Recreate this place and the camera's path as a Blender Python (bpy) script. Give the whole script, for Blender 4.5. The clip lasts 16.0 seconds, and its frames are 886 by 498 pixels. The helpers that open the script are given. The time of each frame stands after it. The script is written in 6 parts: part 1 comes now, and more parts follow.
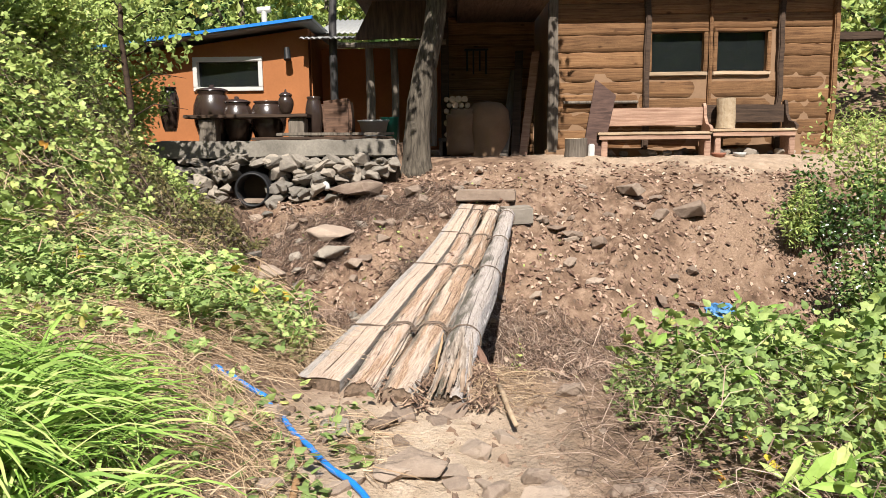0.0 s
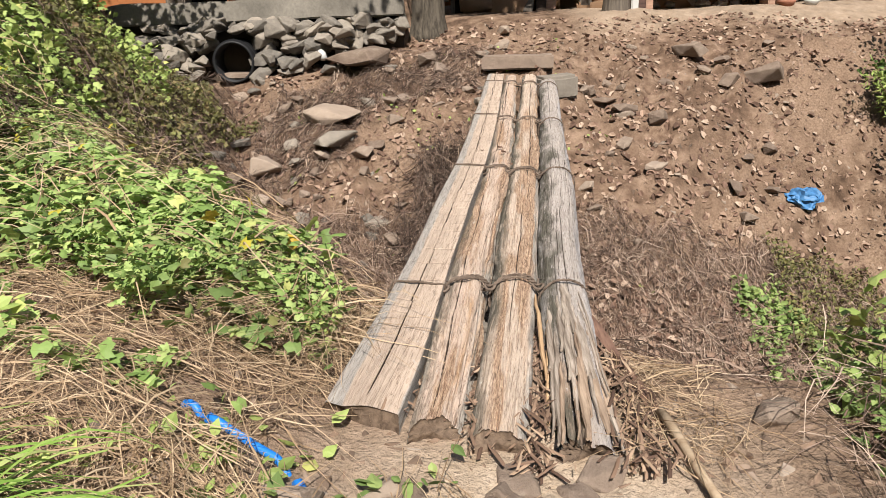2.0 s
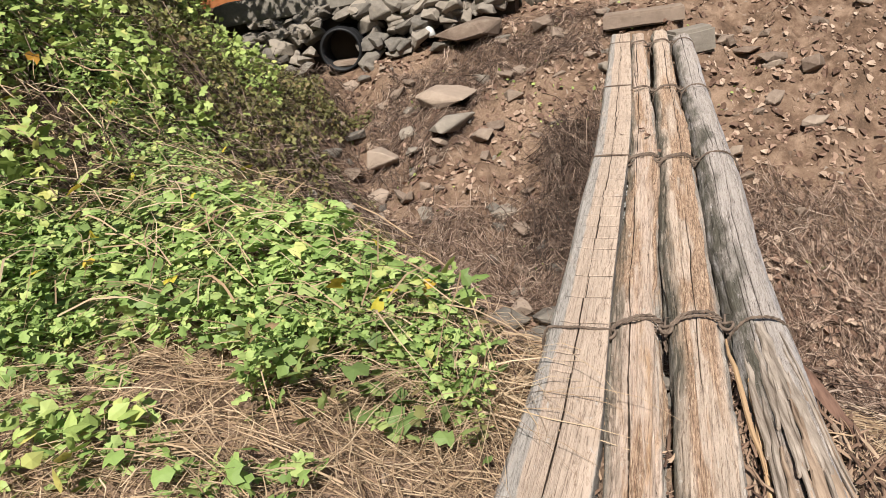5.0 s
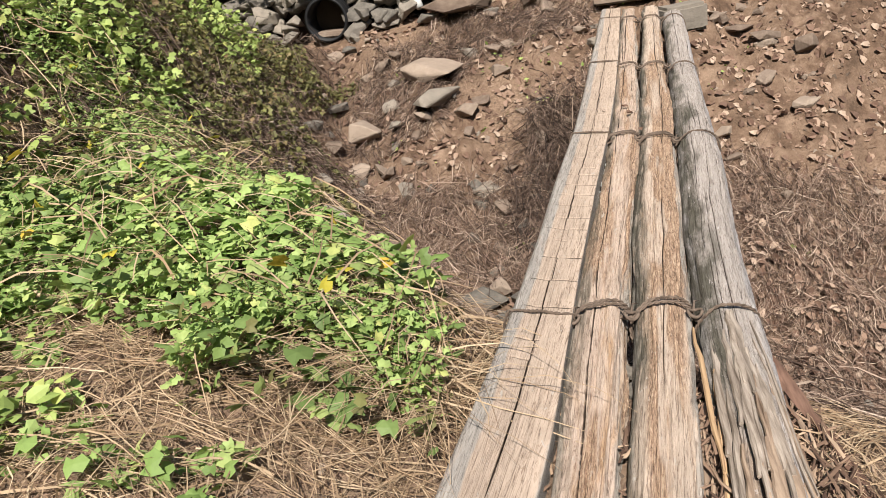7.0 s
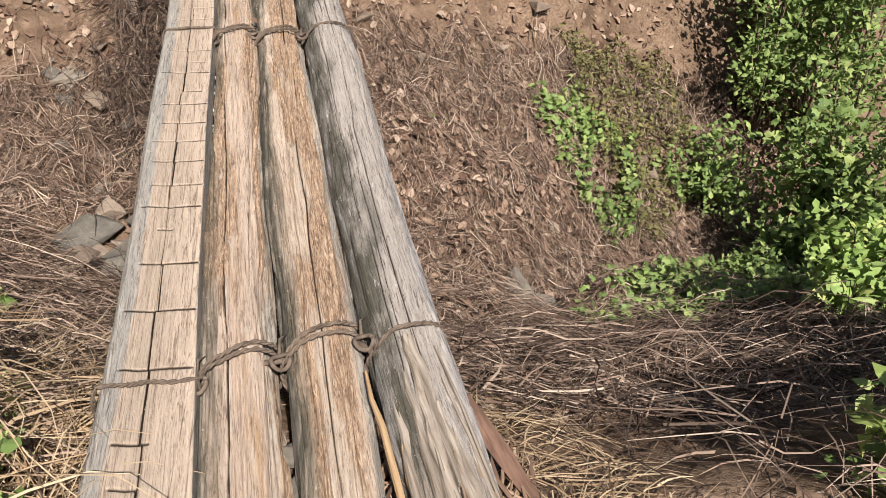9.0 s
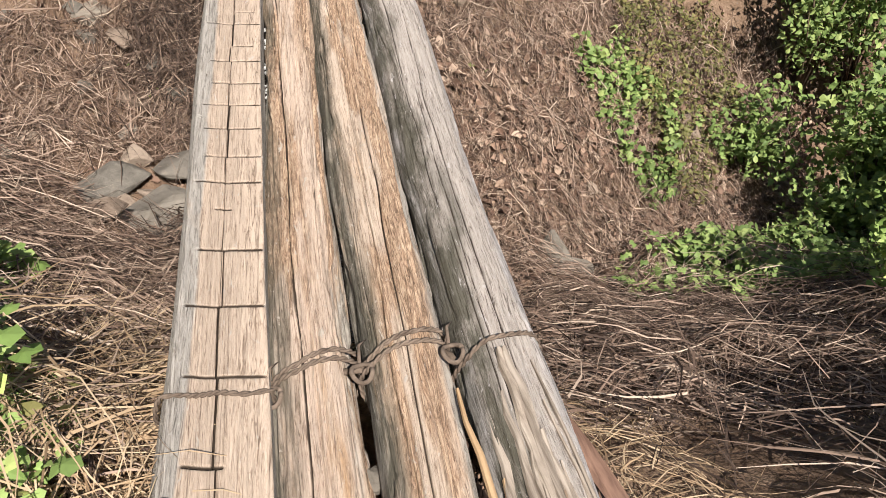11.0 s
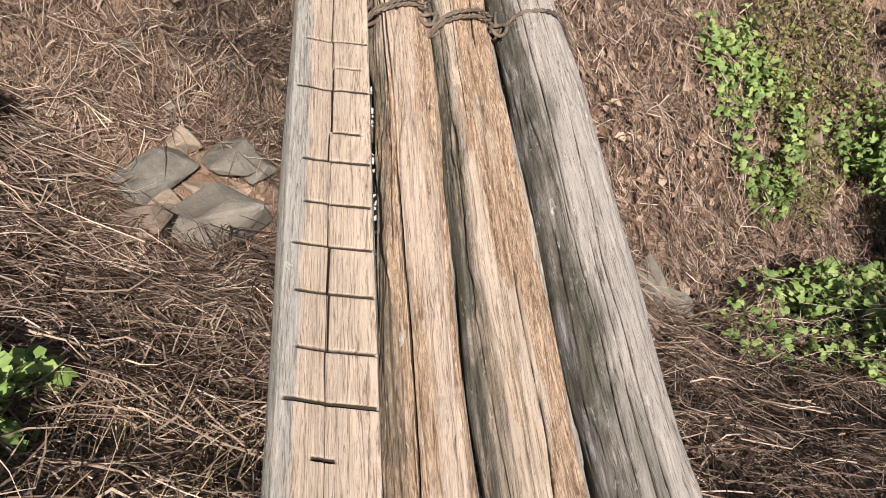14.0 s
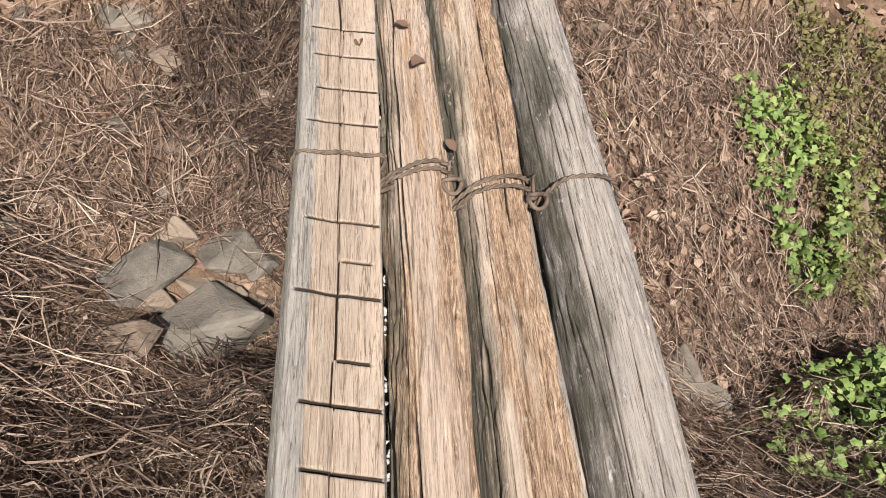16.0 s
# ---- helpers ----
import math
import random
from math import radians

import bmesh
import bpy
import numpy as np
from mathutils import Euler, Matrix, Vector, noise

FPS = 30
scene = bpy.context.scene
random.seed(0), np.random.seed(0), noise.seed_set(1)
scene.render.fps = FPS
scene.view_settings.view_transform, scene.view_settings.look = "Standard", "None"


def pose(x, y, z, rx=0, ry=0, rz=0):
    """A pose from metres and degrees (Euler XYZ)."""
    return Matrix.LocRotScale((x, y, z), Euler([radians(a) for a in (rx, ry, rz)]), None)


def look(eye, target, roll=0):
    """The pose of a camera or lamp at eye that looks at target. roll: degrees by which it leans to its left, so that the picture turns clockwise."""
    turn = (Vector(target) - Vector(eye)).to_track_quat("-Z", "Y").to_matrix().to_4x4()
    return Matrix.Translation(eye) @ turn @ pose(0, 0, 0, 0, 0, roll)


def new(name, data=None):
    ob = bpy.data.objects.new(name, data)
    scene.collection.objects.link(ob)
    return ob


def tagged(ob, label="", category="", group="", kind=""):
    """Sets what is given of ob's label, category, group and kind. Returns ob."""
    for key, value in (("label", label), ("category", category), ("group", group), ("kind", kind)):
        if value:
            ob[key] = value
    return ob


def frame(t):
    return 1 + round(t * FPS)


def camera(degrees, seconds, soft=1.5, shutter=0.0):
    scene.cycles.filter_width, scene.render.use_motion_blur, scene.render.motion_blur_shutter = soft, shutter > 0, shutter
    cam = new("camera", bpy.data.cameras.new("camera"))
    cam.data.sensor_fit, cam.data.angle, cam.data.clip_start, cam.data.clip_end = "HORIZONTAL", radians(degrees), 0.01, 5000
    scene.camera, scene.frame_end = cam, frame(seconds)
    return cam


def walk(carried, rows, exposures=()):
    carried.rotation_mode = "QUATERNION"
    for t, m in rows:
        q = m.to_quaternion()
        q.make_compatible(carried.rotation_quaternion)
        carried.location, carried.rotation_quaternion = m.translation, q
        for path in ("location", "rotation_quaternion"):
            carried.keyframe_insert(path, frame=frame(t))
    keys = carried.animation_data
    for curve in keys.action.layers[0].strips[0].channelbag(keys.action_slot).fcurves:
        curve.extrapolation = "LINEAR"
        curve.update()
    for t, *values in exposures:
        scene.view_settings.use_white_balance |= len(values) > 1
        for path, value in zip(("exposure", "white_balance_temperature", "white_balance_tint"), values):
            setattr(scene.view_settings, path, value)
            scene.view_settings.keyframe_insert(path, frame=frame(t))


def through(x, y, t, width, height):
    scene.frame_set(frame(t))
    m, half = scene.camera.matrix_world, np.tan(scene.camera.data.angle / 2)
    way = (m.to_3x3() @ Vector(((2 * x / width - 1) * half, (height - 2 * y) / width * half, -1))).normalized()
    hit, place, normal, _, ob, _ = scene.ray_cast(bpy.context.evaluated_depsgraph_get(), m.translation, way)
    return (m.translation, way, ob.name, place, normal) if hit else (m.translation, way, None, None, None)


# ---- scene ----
cam = camera(60.8, 16.0, soft=0.8)
PATH = [
    (0, (0.044, 0.273, 1.343), (0.025, 2.252, 1.052), -0.6),
    (0.5, (-0.07, 0.578, 1.339), (-0.095, 2.545, 0.98), -1.1),
    (1, (-0.156, 1.013, 1.303), (-0.18, 2.965, 0.87), -1.8),
    (1.5, (-0.235, 1.478, 1.329), (-0.281, 3.409, 0.811), -2.3),
    (2, (-0.344, 1.894, 1.339), (-0.354, 3.787, 0.695), -2.2),
    (2.5, (-0.331, 2.255, 1.346), (-0.325, 4.086, 0.542), -3.3),
    (3, (-0.359, 2.406, 1.368), (-0.35, 4.192, 0.468), -4.2),
    (3.5, (-0.409, 2.425, 1.401), (-0.415, 4.209, 0.497), -4.9),
    (4, (-0.445, 2.407, 1.461), (-0.555, 4.22, 0.623), -6.9),
    (4.5, (-0.465, 2.406, 1.484), (-0.697, 4.245, 0.732), -8.8),
    (4.7, (-0.475, 2.412, 1.487), (-0.765, 4.254, 0.763), -9.7),
    (6.8, (-0.362, 2.489, 1.449), (-0.751, 4.316, 0.734), -9.9),
    (7, (-0.371, 2.563, 1.422), (-0.687, 4.378, 0.644), -8.6),
    (7.5, (-0.439, 2.819, 1.422), (-0.525, 4.571, 0.461), -5.5),
    (8, (-0.369, 3.126, 1.431), (-0.266, 4.813, 0.361), -5.0),
    (8.5, (-0.237, 3.359, 1.472), (0.139, 4.931, 0.295), -4.3),
    (8.7, (-0.202, 3.424, 1.468), (0.299, 4.939, 0.262), -2.7),
    (10.8, (-0.353, 3.722, 1.44), (0.172, 5.115, 0.104), -0.1),
    (11, (-0.323, 3.785, 1.444), (0.143, 5.175, 0.084), -0.2),
    (11.5, (-0.329, 3.948, 1.419), (0.037, 5.303, -0.005), 0.1),
    (12, (-0.391, 4.221, 1.423), (-0.028, 5.539, -0.037), 1.7),
    (12.5, (-0.39, 4.434, 1.459), (-0.034, 5.741, -0.012), 2.0),
    (13, (-0.37, 4.668, 1.479), (-0.018, 5.964, -0.002), 2.1),
    (13.5, (-0.368, 4.763, 1.465), (-0.015, 6.022, -0.048), 3.1),
    (14, (-0.352, 4.791, 1.468), (-0.004, 6.009, -0.08), 3.5),
    (14.5, (-0.319, 4.85, 1.459), (0.013, 6.024, -0.126), 2.7),
    (15, (-0.25, 4.95, 1.507), (0.078, 6.126, -0.077), 2.5),
    (15.5, (-0.233, 5.106, 1.508), (0.093, 6.292, -0.07), 2.6),
    (16, (-0.254, 5.384, 1.512), (0.066, 6.603, -0.041), 3.0),
]
walk(cam, [(t, look(eye, target, roll)) for t, eye, target, roll in PATH], ((0, 0.95), (1.0, 0.86), (2.5, 0.6), (8.5, 0.6), (10.8, 0.76), (13.5, 0.74), (16.0, 0.68)))

# ---- light ----
SUN_TO = Vector((0.03, -0.84, 1.0)).normalized()
world = bpy.data.worlds.new("sky")
scene.world = world
world.use_nodes = True
wn = world.node_tree.nodes
sky = wn.new("ShaderNodeTexSky")
sky.sky_type = "NISHITA"
sky.sun_disc = False
sky.sun_elevation = math.asin(SUN_TO.z)
sky.sun_rotation = math.atan2(SUN_TO.x, SUN_TO.y)
world.node_tree.links.new(sky.outputs[0], wn["Background"].inputs[0])
wn["Background"].inputs[1].default_value = 0.058
sun = new("sun", bpy.data.lights.new("sun", "SUN"))
sun.data.energy, sun.data.angle, sun.data.color = 5.0, radians(0.6), (1.0, 0.95, 0.87)
sun.matrix_world = look(SUN_TO * 40, (0, 0, 0))

# ---- materials ----


ALBEDO = 0.62


def tone(c):
    """Base colours of earth, wood and stone, from swatch values."""
    return tuple(ALBEDO * a for a in c)


class Mat:
    """A node material with a Principled surface and short calls for its nodes."""

    def __init__(self, name, rough=0.8, metal=0.0, spec=0.3):
        self.m = bpy.data.materials.new(name)
        self.m.use_nodes = True
        self.n, self.l = self.m.node_tree.nodes, self.m.node_tree.links
        self.b = self.n["Principled BSDF"]
        self.b.inputs["Roughness"].default_value = rough
        self.b.inputs["Metallic"].default_value = metal
        self.b.inputs["Specular IOR Level"].default_value = spec

    def link(self, a, b):
        self.l.new(a, b)

    def coords(self, kind="Object", scale=(1, 1, 1)):
        t, mp = self.n.new("ShaderNodeTexCoord"), self.n.new("ShaderNodeMapping")
        mp.inputs["Scale"].default_value = scale
        self.link(t.outputs[kind], mp.inputs["Vector"])
        return mp.outputs[0]

    def noise(self, vec, scale, detail=4, rough=0.55, dist=0.0):
        t = self.n.new("ShaderNodeTexNoise")
        for k, v in (("Scale", scale), ("Detail", detail), ("Roughness", rough), ("Distortion", dist)):
            t.inputs[k].default_value = v
        self.link(vec, t.inputs["Vector"])
        return t.outputs["Fac"]

    def voronoi(self, vec, scale, feature="F1"):
        t = self.n.new("ShaderNodeTexVoronoi")
        t.feature = feature
        t.inputs["Scale"].default_value = scale
        self.link(vec, t.inputs["Vector"])
        return t.outputs["Distance"]

    def ramp(self, fac, stops):
        r = self.n.new("ShaderNodeValToRGB")
        e = r.color_ramp.elements
        while len(e) < len(stops):
            e.new(0.5)
        for k, (p, c) in zip(e, stops):
            k.position, k.color = p, (*c, 1)
        self.link(fac, r.inputs[0])
        return r.outputs[0]

    def mix(self, fac, a, b, mode="MIX"):
        x = self.n.new("ShaderNodeMix")
        x.data_type, x.blend_type = "RGBA", mode
        for k, v in ((0, fac), (6, a), (7, b)):
            if isinstance(v, (int, float)):
                x.inputs[k].default_value = v
            elif isinstance(v, tuple):
                x.inputs[k].default_value = (*v, 1)
            else:
                self.link(v, x.inputs[k])
        return x.outputs[2]

    def math(self, op, a, b=0.5):
        x = self.n.new("ShaderNodeMath")
        x.operation = op
        for k, v in ((0, a), (1, b)):
            if isinstance(v, (int, float)):
                x.inputs[k].default_value = v
            else:
                self.link(v, x.inputs[k])
        return x.outputs[0]

    def island(self):
        return self.n.new("ShaderNodeNewGeometry").outputs["Random Per Island"]

    def each(self):
        return self.n.new("ShaderNodeObjectInfo").outputs["Random"]

    def vary(self, colour, fac, low=0.7, high=1.25):
        v = self.ramp(fac, [(0, (low,) * 3), (1, (high,) * 3)])
        return self.mix(1.0, colour, v, "MULTIPLY")

    def bump(self, height, strength=0.5, distance=0.02):
        x = self.n.new("ShaderNodeBump")
        x.inputs["Strength"].default_value, x.inputs["Distance"].default_value = strength, distance
        self.link(height, x.inputs["Height"])
        self.link(x.outputs[0], self.b.inputs["Normal"])

    def base(self, colour):
        if isinstance(colour, tuple):
            self.b.inputs["Base Color"].default_value = (*colour, 1)
        else:
            self.link(colour, self.b.inputs["Base Color"])
        return self.m


def m_plain(name, colour, rough=0.7, metal=0.0, dirt=0.35, scale=6.0, spec=0.3):
    m = Mat(name, rough, metal, spec)
    v = m.coords()
    big, fine = m.noise(v, scale, 5), m.noise(v, scale * 14, 3)
    c = m.vary(tone(colour), big, 1 - dirt, 1 + dirt)
    c = m.vary(c, fine, 1 - dirt * 0.5, 1 + dirt * 0.4)
    m.bump(fine, 0.25, 0.004)
    return m.base(c)


def m_ground():
    m = Mat("soil", 0.95, spec=0.15)
    v = m.coords()
    big, mid, fine = m.noise(v, 0.7, 5), m.noise(v, 5, 6, 0.65), m.noise(v, 45, 4, 0.7)
    c = m.ramp(mid, [(0.32, tone((0.11, 0.068, 0.046))), (0.48, tone((0.26, 0.165, 0.112))), (0.68, tone((0.50, 0.345, 0.245)))])
    sand = m.ramp(fine, [(0.35, tone((0.24, 0.15, 0.10))), (0.65, tone((0.54, 0.375, 0.265)))])
    c = m.mix(m.ramp(big, [(0.45, (0, 0, 0)), (0.62, (1, 1, 1))]), c, sand)
    yard = m.n.new("ShaderNodeAttribute")
    yard.attribute_name = "yard"
    sandy = m.ramp(m.noise(v, 9, 5, 0.6), [(0.3, tone((0.62, 0.47, 0.33))), (0.7, tone((0.92, 0.74, 0.57)))])
    c = m.mix(yard.outputs["Fac"], c, sandy)
    c = m.vary(c, m.noise(v, 120, 3, 0.7), 0.6, 1.4)
    m.bump(m.math("ADD", m.math("MULTIPLY", mid, 1.0), m.math("MULTIPLY", fine, 0.5)), 0.9, 0.05)
    return m.base(c)


def m_log(name, pale, deep, grey, greyness, rot=0.0):
    """Weathered wood: worn top, grey flanks, fibres, torn flecks, painted shade and dirt in the cracks."""
    m = Mat(name, 0.88, spec=0.2)
    pale, deep, grey = tone(pale), tone(deep), tone(grey)

    def attr(key):
        a = m.n.new("ShaderNodeAttribute")
        a.attribute_name = key
        return a.outputs["Fac"]

    g = m.noise(m.coords("UV", (230, 13, 1)), 1, 6, 0.75, 0.9)
    k = m.noise(m.coords("UV", (46, 4.5, 1)), 1, 6, 0.68, 1.1)
    p = m.noise(m.coords("UV", (13, 2.2, 1)), 1, 6, 0.66, 0.8)
    c = m.ramp(g, [(0.36, tuple(1.0 * a for a in deep)), (0.43, tuple(0.25 * a + 0.75 * b for a, b in zip(deep, pale))), (0.56, pale)])
    gr = m.ramp(g, [(0.36, tuple(a * 0.45 for a in grey)), (0.45, tuple(a * 0.82 for a in grey)), (0.58, grey)])
    side = m.math("ADD", m.math("MULTIPLY", attr("flank"), 0.55), m.math("ADD", p, greyness - 0.62))
    c = m.mix(m.ramp(side, [(0.22, (0, 0, 0)), (0.42, (1, 1, 1))]), c, gr)
    if rot:
        r = m.noise(m.coords("UV", (16, 1.5, 1)), 1, 6, 0.7, 0.9)
        orange = m.ramp(g, [(0.3, tone((0.26, 0.14, 0.08))), (0.6, tone((0.80, 0.50, 0.28)))])
        c = m.mix(m.ramp(r, [(0.60 - 0.08 * rot, (0, 0, 0)), (0.70, (0.85,) * 3)]), c, orange)
    c = m.vary(c, k, 0.62, 1.5)
    shred = m.noise(m.coords("UV", (170, 16, 1)), 1, 5, 0.7, 1.6)
    torn = m.ramp(shred, [(0.38, tone((0.20, 0.11, 0.065))), (0.5, tone((0.62, 0.39, 0.25))), (0.62, tone((1.0, 0.74, 0.52)))])
    c = m.mix(m.math("MULTIPLY", attr("torn"), 0.85), c, torn)
    # Left flanks painted darker: mossy colour plus the shade between logs.
    moss_shade = m.math("MULTIPLY", attr("moss_shade"), m.ramp(m.noise(m.coords("UV", (20, 5, 1)), 1, 5, 0.7, 0.6), [(0.32, (0.3,) * 3), (0.55, (0.95,) * 3)]))
    c = m.mix(moss_shade, c, m.vary((0.095, 0.087, 0.066), g, 0.5, 1.5))
    gouge = m.ramp(m.noise(m.coords("UV", (95, 7, 1)), 1, 4, 0.7, 1.4), [(0.28, (0.30, 0.22, 0.17)), (0.37, (1, 1, 1))])
    c = m.mix(0.8, c, gouge, "MULTIPLY")
    hair = m.math("ABSOLUTE", m.math("SUBTRACT", m.noise(m.coords("UV", (55, 1.6, 1)), 1, 4, 0.62, 0.5), 0.5))
    c = m.mix(0.55, c, m.ramp(hair, [(0.004, (0.16, 0.12, 0.095)), (0.017, (1, 1, 1))]), "MULTIPLY")
    hair2 = m.math("ABSOLUTE", m.math("SUBTRACT", m.noise(m.coords("UV", (120, 5.0, 1)), 1, 4, 0.65, 0.9), 0.47))
    c = m.mix(0.35, c, m.ramp(hair2, [(0.004, (0.35, 0.27, 0.21)), (0.022, (1, 1, 1))]), "MULTIPLY")
    fleck = m.noise(m.coords("UV", (60, 18, 1)), 1, 4, 0.7, 0.6)
    c = m.mix(m.ramp(fleck, [(0.62, (0, 0, 0)), (0.69, (0.75,) * 3)]), c, tuple(min(0.8, 1.3 * a) for a in grey))
    # Cuts and cracks go near-black by depth: their shade painted in, with dirt.
    c = m.mix(m.ramp(attr("grime_shade"), [(0.2, (0, 0, 0)), (0.6, (0.95,) * 3)]), c, (0.03, 0.02, 0.014))
    m.bump(m.math("ADD", g, m.math("ADD", m.math("MULTIPLY", k, 0.8), m.math("MULTIPLY", fleck, 0.6))), 0.9, 0.007)
    return m.base(c)


def m_wood(name, dark, light, scale=(2, 30, 30), rough=0.8):
    m = Mat(name, rough, spec=0.25)
    v = m.coords("Object", scale)
    g, p = m.noise(v, 1, 6, 0.65, 0.5), m.noise(m.coords("Object"), 3, 4)
    c = m.vary(m.ramp(g, [(0.3, tone(dark)), (0.68, tone(light))]), p, 0.75, 1.2)
    c = m.vary(c, m.each(), 0.85, 1.15)
    m.bump(g, 0.5, 0.008)
    return m.base(c)


def m_leaf(name, stops, rough=0.55, through=0.27):
    m = Mat(name, rough, spec=0.3)
    v = m.coords()
    c = m.ramp(m.island(), stops)
    c = m.vary(c, m.noise(v, 1.1, 3), 0.72, 1.25)
    c = m.vary(c, m.noise(v, 60, 3), 0.85, 1.15)
    t = m.n.new("ShaderNodeBsdfTranslucent")
    x = m.n.new("ShaderNodeMixShader")
    x.inputs[0].default_value = through
    m.link(c, t.inputs[0])
    m.link(m.b.outputs[0], x.inputs[1])
    m.link(t.outputs[0], x.inputs[2])
    m.link(x.outputs[0], m.n["Material Output"].inputs["Surface"])
    return m.base(c)


def m_stone(name, a, b, warm):
    m = Mat(name, 0.9, spec=0.25)
    v = m.coords()
    n1, n2 = m.noise(v, 4, 6, 0.65), m.noise(v, 38, 4, 0.7)
    a, b, warm = tone(a), tone(b), tone(warm)
    c = m.ramp(n1, [(0.3, a), (0.6, b), (0.75, warm)])
    c = m.vary(c, n2, 0.75, 1.25)
    c = m.mix(m.math("MULTIPLY", m.each(), 0.55), c, warm)
    c = m.vary(c, m.each(), 0.75, 1.2)
    m.bump(m.math("ADD", n1, m.math("MULTIPLY", n2, 0.4)), 0.7, 0.03)
    return m.base(c)


SOIL = m_ground()
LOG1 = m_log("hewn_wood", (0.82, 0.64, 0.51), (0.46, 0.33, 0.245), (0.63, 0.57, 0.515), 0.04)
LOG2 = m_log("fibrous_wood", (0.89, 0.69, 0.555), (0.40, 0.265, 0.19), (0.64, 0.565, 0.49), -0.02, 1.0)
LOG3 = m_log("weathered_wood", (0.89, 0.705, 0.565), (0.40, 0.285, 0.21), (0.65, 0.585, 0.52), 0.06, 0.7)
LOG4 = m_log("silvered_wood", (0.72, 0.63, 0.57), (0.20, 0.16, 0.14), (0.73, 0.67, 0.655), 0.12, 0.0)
ROPE = m_wood("rope_fibre", (0.12, 0.085, 0.065), (0.36, 0.27, 0.21), (30, 30, 30), 0.9)
STONE = m_stone("grey_stone", (0.19, 0.168, 0.145), (0.37, 0.33, 0.285), (0.50, 0.415, 0.33))
PEBBLE = m_stone("bank_stone", (0.27, 0.185, 0.14), (0.44, 0.325, 0.25), (0.58, 0.47, 0.375))
CONCRETE = m_plain("old_concrete", (0.33, 0.295, 0.25), 0.92, dirt=0.7, scale=2.5)
CLAY = m_plain("orange_clay_render", (0.50, 0.19, 0.07), 0.9, dirt=0.3, scale=1.6)
MUD = m_plain("mud_render", (0.36, 0.22, 0.13), 0.95, dirt=0.3, scale=3)
ww = Mat("honey_log_wall", 0.85, spec=0.2)
wv = ww.noise(ww.coords("Object", (1.1, 14, 24)), 1, 6, 0.7, 1.2)
wc = ww.ramp(wv, [(0.3, (0.06, 0.028, 0.014)), (0.45, (0.145, 0.074, 0.035)), (0.68, (0.235, 0.13, 0.062))])
wc = ww.vary(wc, ww.noise(ww.coords("Object", (1, 1, 1.6)), 2.2, 5, 0.65), 0.55, 1.5)
wk = ww.ramp(ww.voronoi(ww.coords("Object", (2.2, 1, 4.5)), 1.0), [(0.06, (0.25, 0.2, 0.16)), (0.13, (1, 1, 1))])
wc = ww.mix(0.8, wc, wk, "MULTIPLY")
ww.bump(wv, 0.6, 0.012)
WALLWOOD = ww.base(ww.vary(wc, ww.each(), 0.78, 1.2))
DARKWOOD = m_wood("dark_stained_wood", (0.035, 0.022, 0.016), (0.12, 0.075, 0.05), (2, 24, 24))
REDWOOD = m_wood("reddish_bench_wood", (0.33, 0.18, 0.125), (0.66, 0.43, 0.31), (1.5, 28, 28))
PALEWOOD = m_wood("sun_bleached_wood", (0.42, 0.28, 0.17), (0.74, 0.57, 0.40), (2, 26, 26))
GREYWOOD = m_wood("grey_post_wood", (0.10, 0.08, 0.065), (0.30, 0.25, 0.20), (26, 26, 2))
BARK = m_wood("furrowed_bark", (0.045, 0.036, 0.028), (0.24, 0.20, 0.155), (26, 26, 3.2), 0.95)
gv = Mat("gravel_stone", 0.9, spec=0.2)
GRAVEL = gv.base(gv.vary(gv.ramp(gv.island(), [(0, (0.11, 0.08, 0.06)), (0.4, (0.19, 0.125, 0.088)), (0.8, (0.25, 0.175, 0.128)), (1, (0.29, 0.235, 0.19))]), gv.noise(gv.coords(), 40, 4), 0.7, 1.3))
GLAZE = m_plain("brown_glazed_pottery", (0.055, 0.035, 0.028), 0.22, dirt=0.4, scale=5, spec=0.6)
BAGBLUE = m_plain("faded_blue_film", (0.10, 0.30, 0.62), 0.45, dirt=0.3, scale=9)
BLUE = m_plain("blue_plastic", (0.02, 0.28, 0.95), 0.4, dirt=0.25, scale=12, spec=0.5)
HOSE = m_plain("tan_hose", (0.45, 0.26, 0.13), 0.7, dirt=0.3)
BLACK = m_plain("black_plastic", (0.02, 0.02, 0.022), 0.55, dirt=0.3)
WHITE = m_plain("white_plastic", (0.78, 0.77, 0.74), 0.5, dirt=0.1)
TIN = m_plain("grey_roofing", (0.42, 0.42, 0.41), 0.6, 0.3, dirt=0.25, scale=1.5)
TERRACOTTA = m_plain("terracotta", (0.45, 0.19, 0.12), 0.8)
GREENP = m_plain("green_plastic", (0.01, 0.16, 0.12), 0.5)
THATCH = m_wood("brown_roof_bark", (0.05, 0.03, 0.022), (0.17, 0.11, 0.08), (22, 2, 2))
ROUND = m_wood("cut_log_end", (0.50, 0.36, 0.22), (0.76, 0.60, 0.42), (18, 18, 18))
STRAW = m_leaf("dry_straw", [(0, (0.05, 0.032, 0.024)), (0.4, (0.185, 0.122, 0.092)), (0.8, (0.37, 0.265, 0.205)), (1, (0.58, 0.455, 0.36))], 0.8, 0.15)
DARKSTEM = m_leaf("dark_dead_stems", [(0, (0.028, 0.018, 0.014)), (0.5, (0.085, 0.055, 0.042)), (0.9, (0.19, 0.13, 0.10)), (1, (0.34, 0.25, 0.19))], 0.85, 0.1)
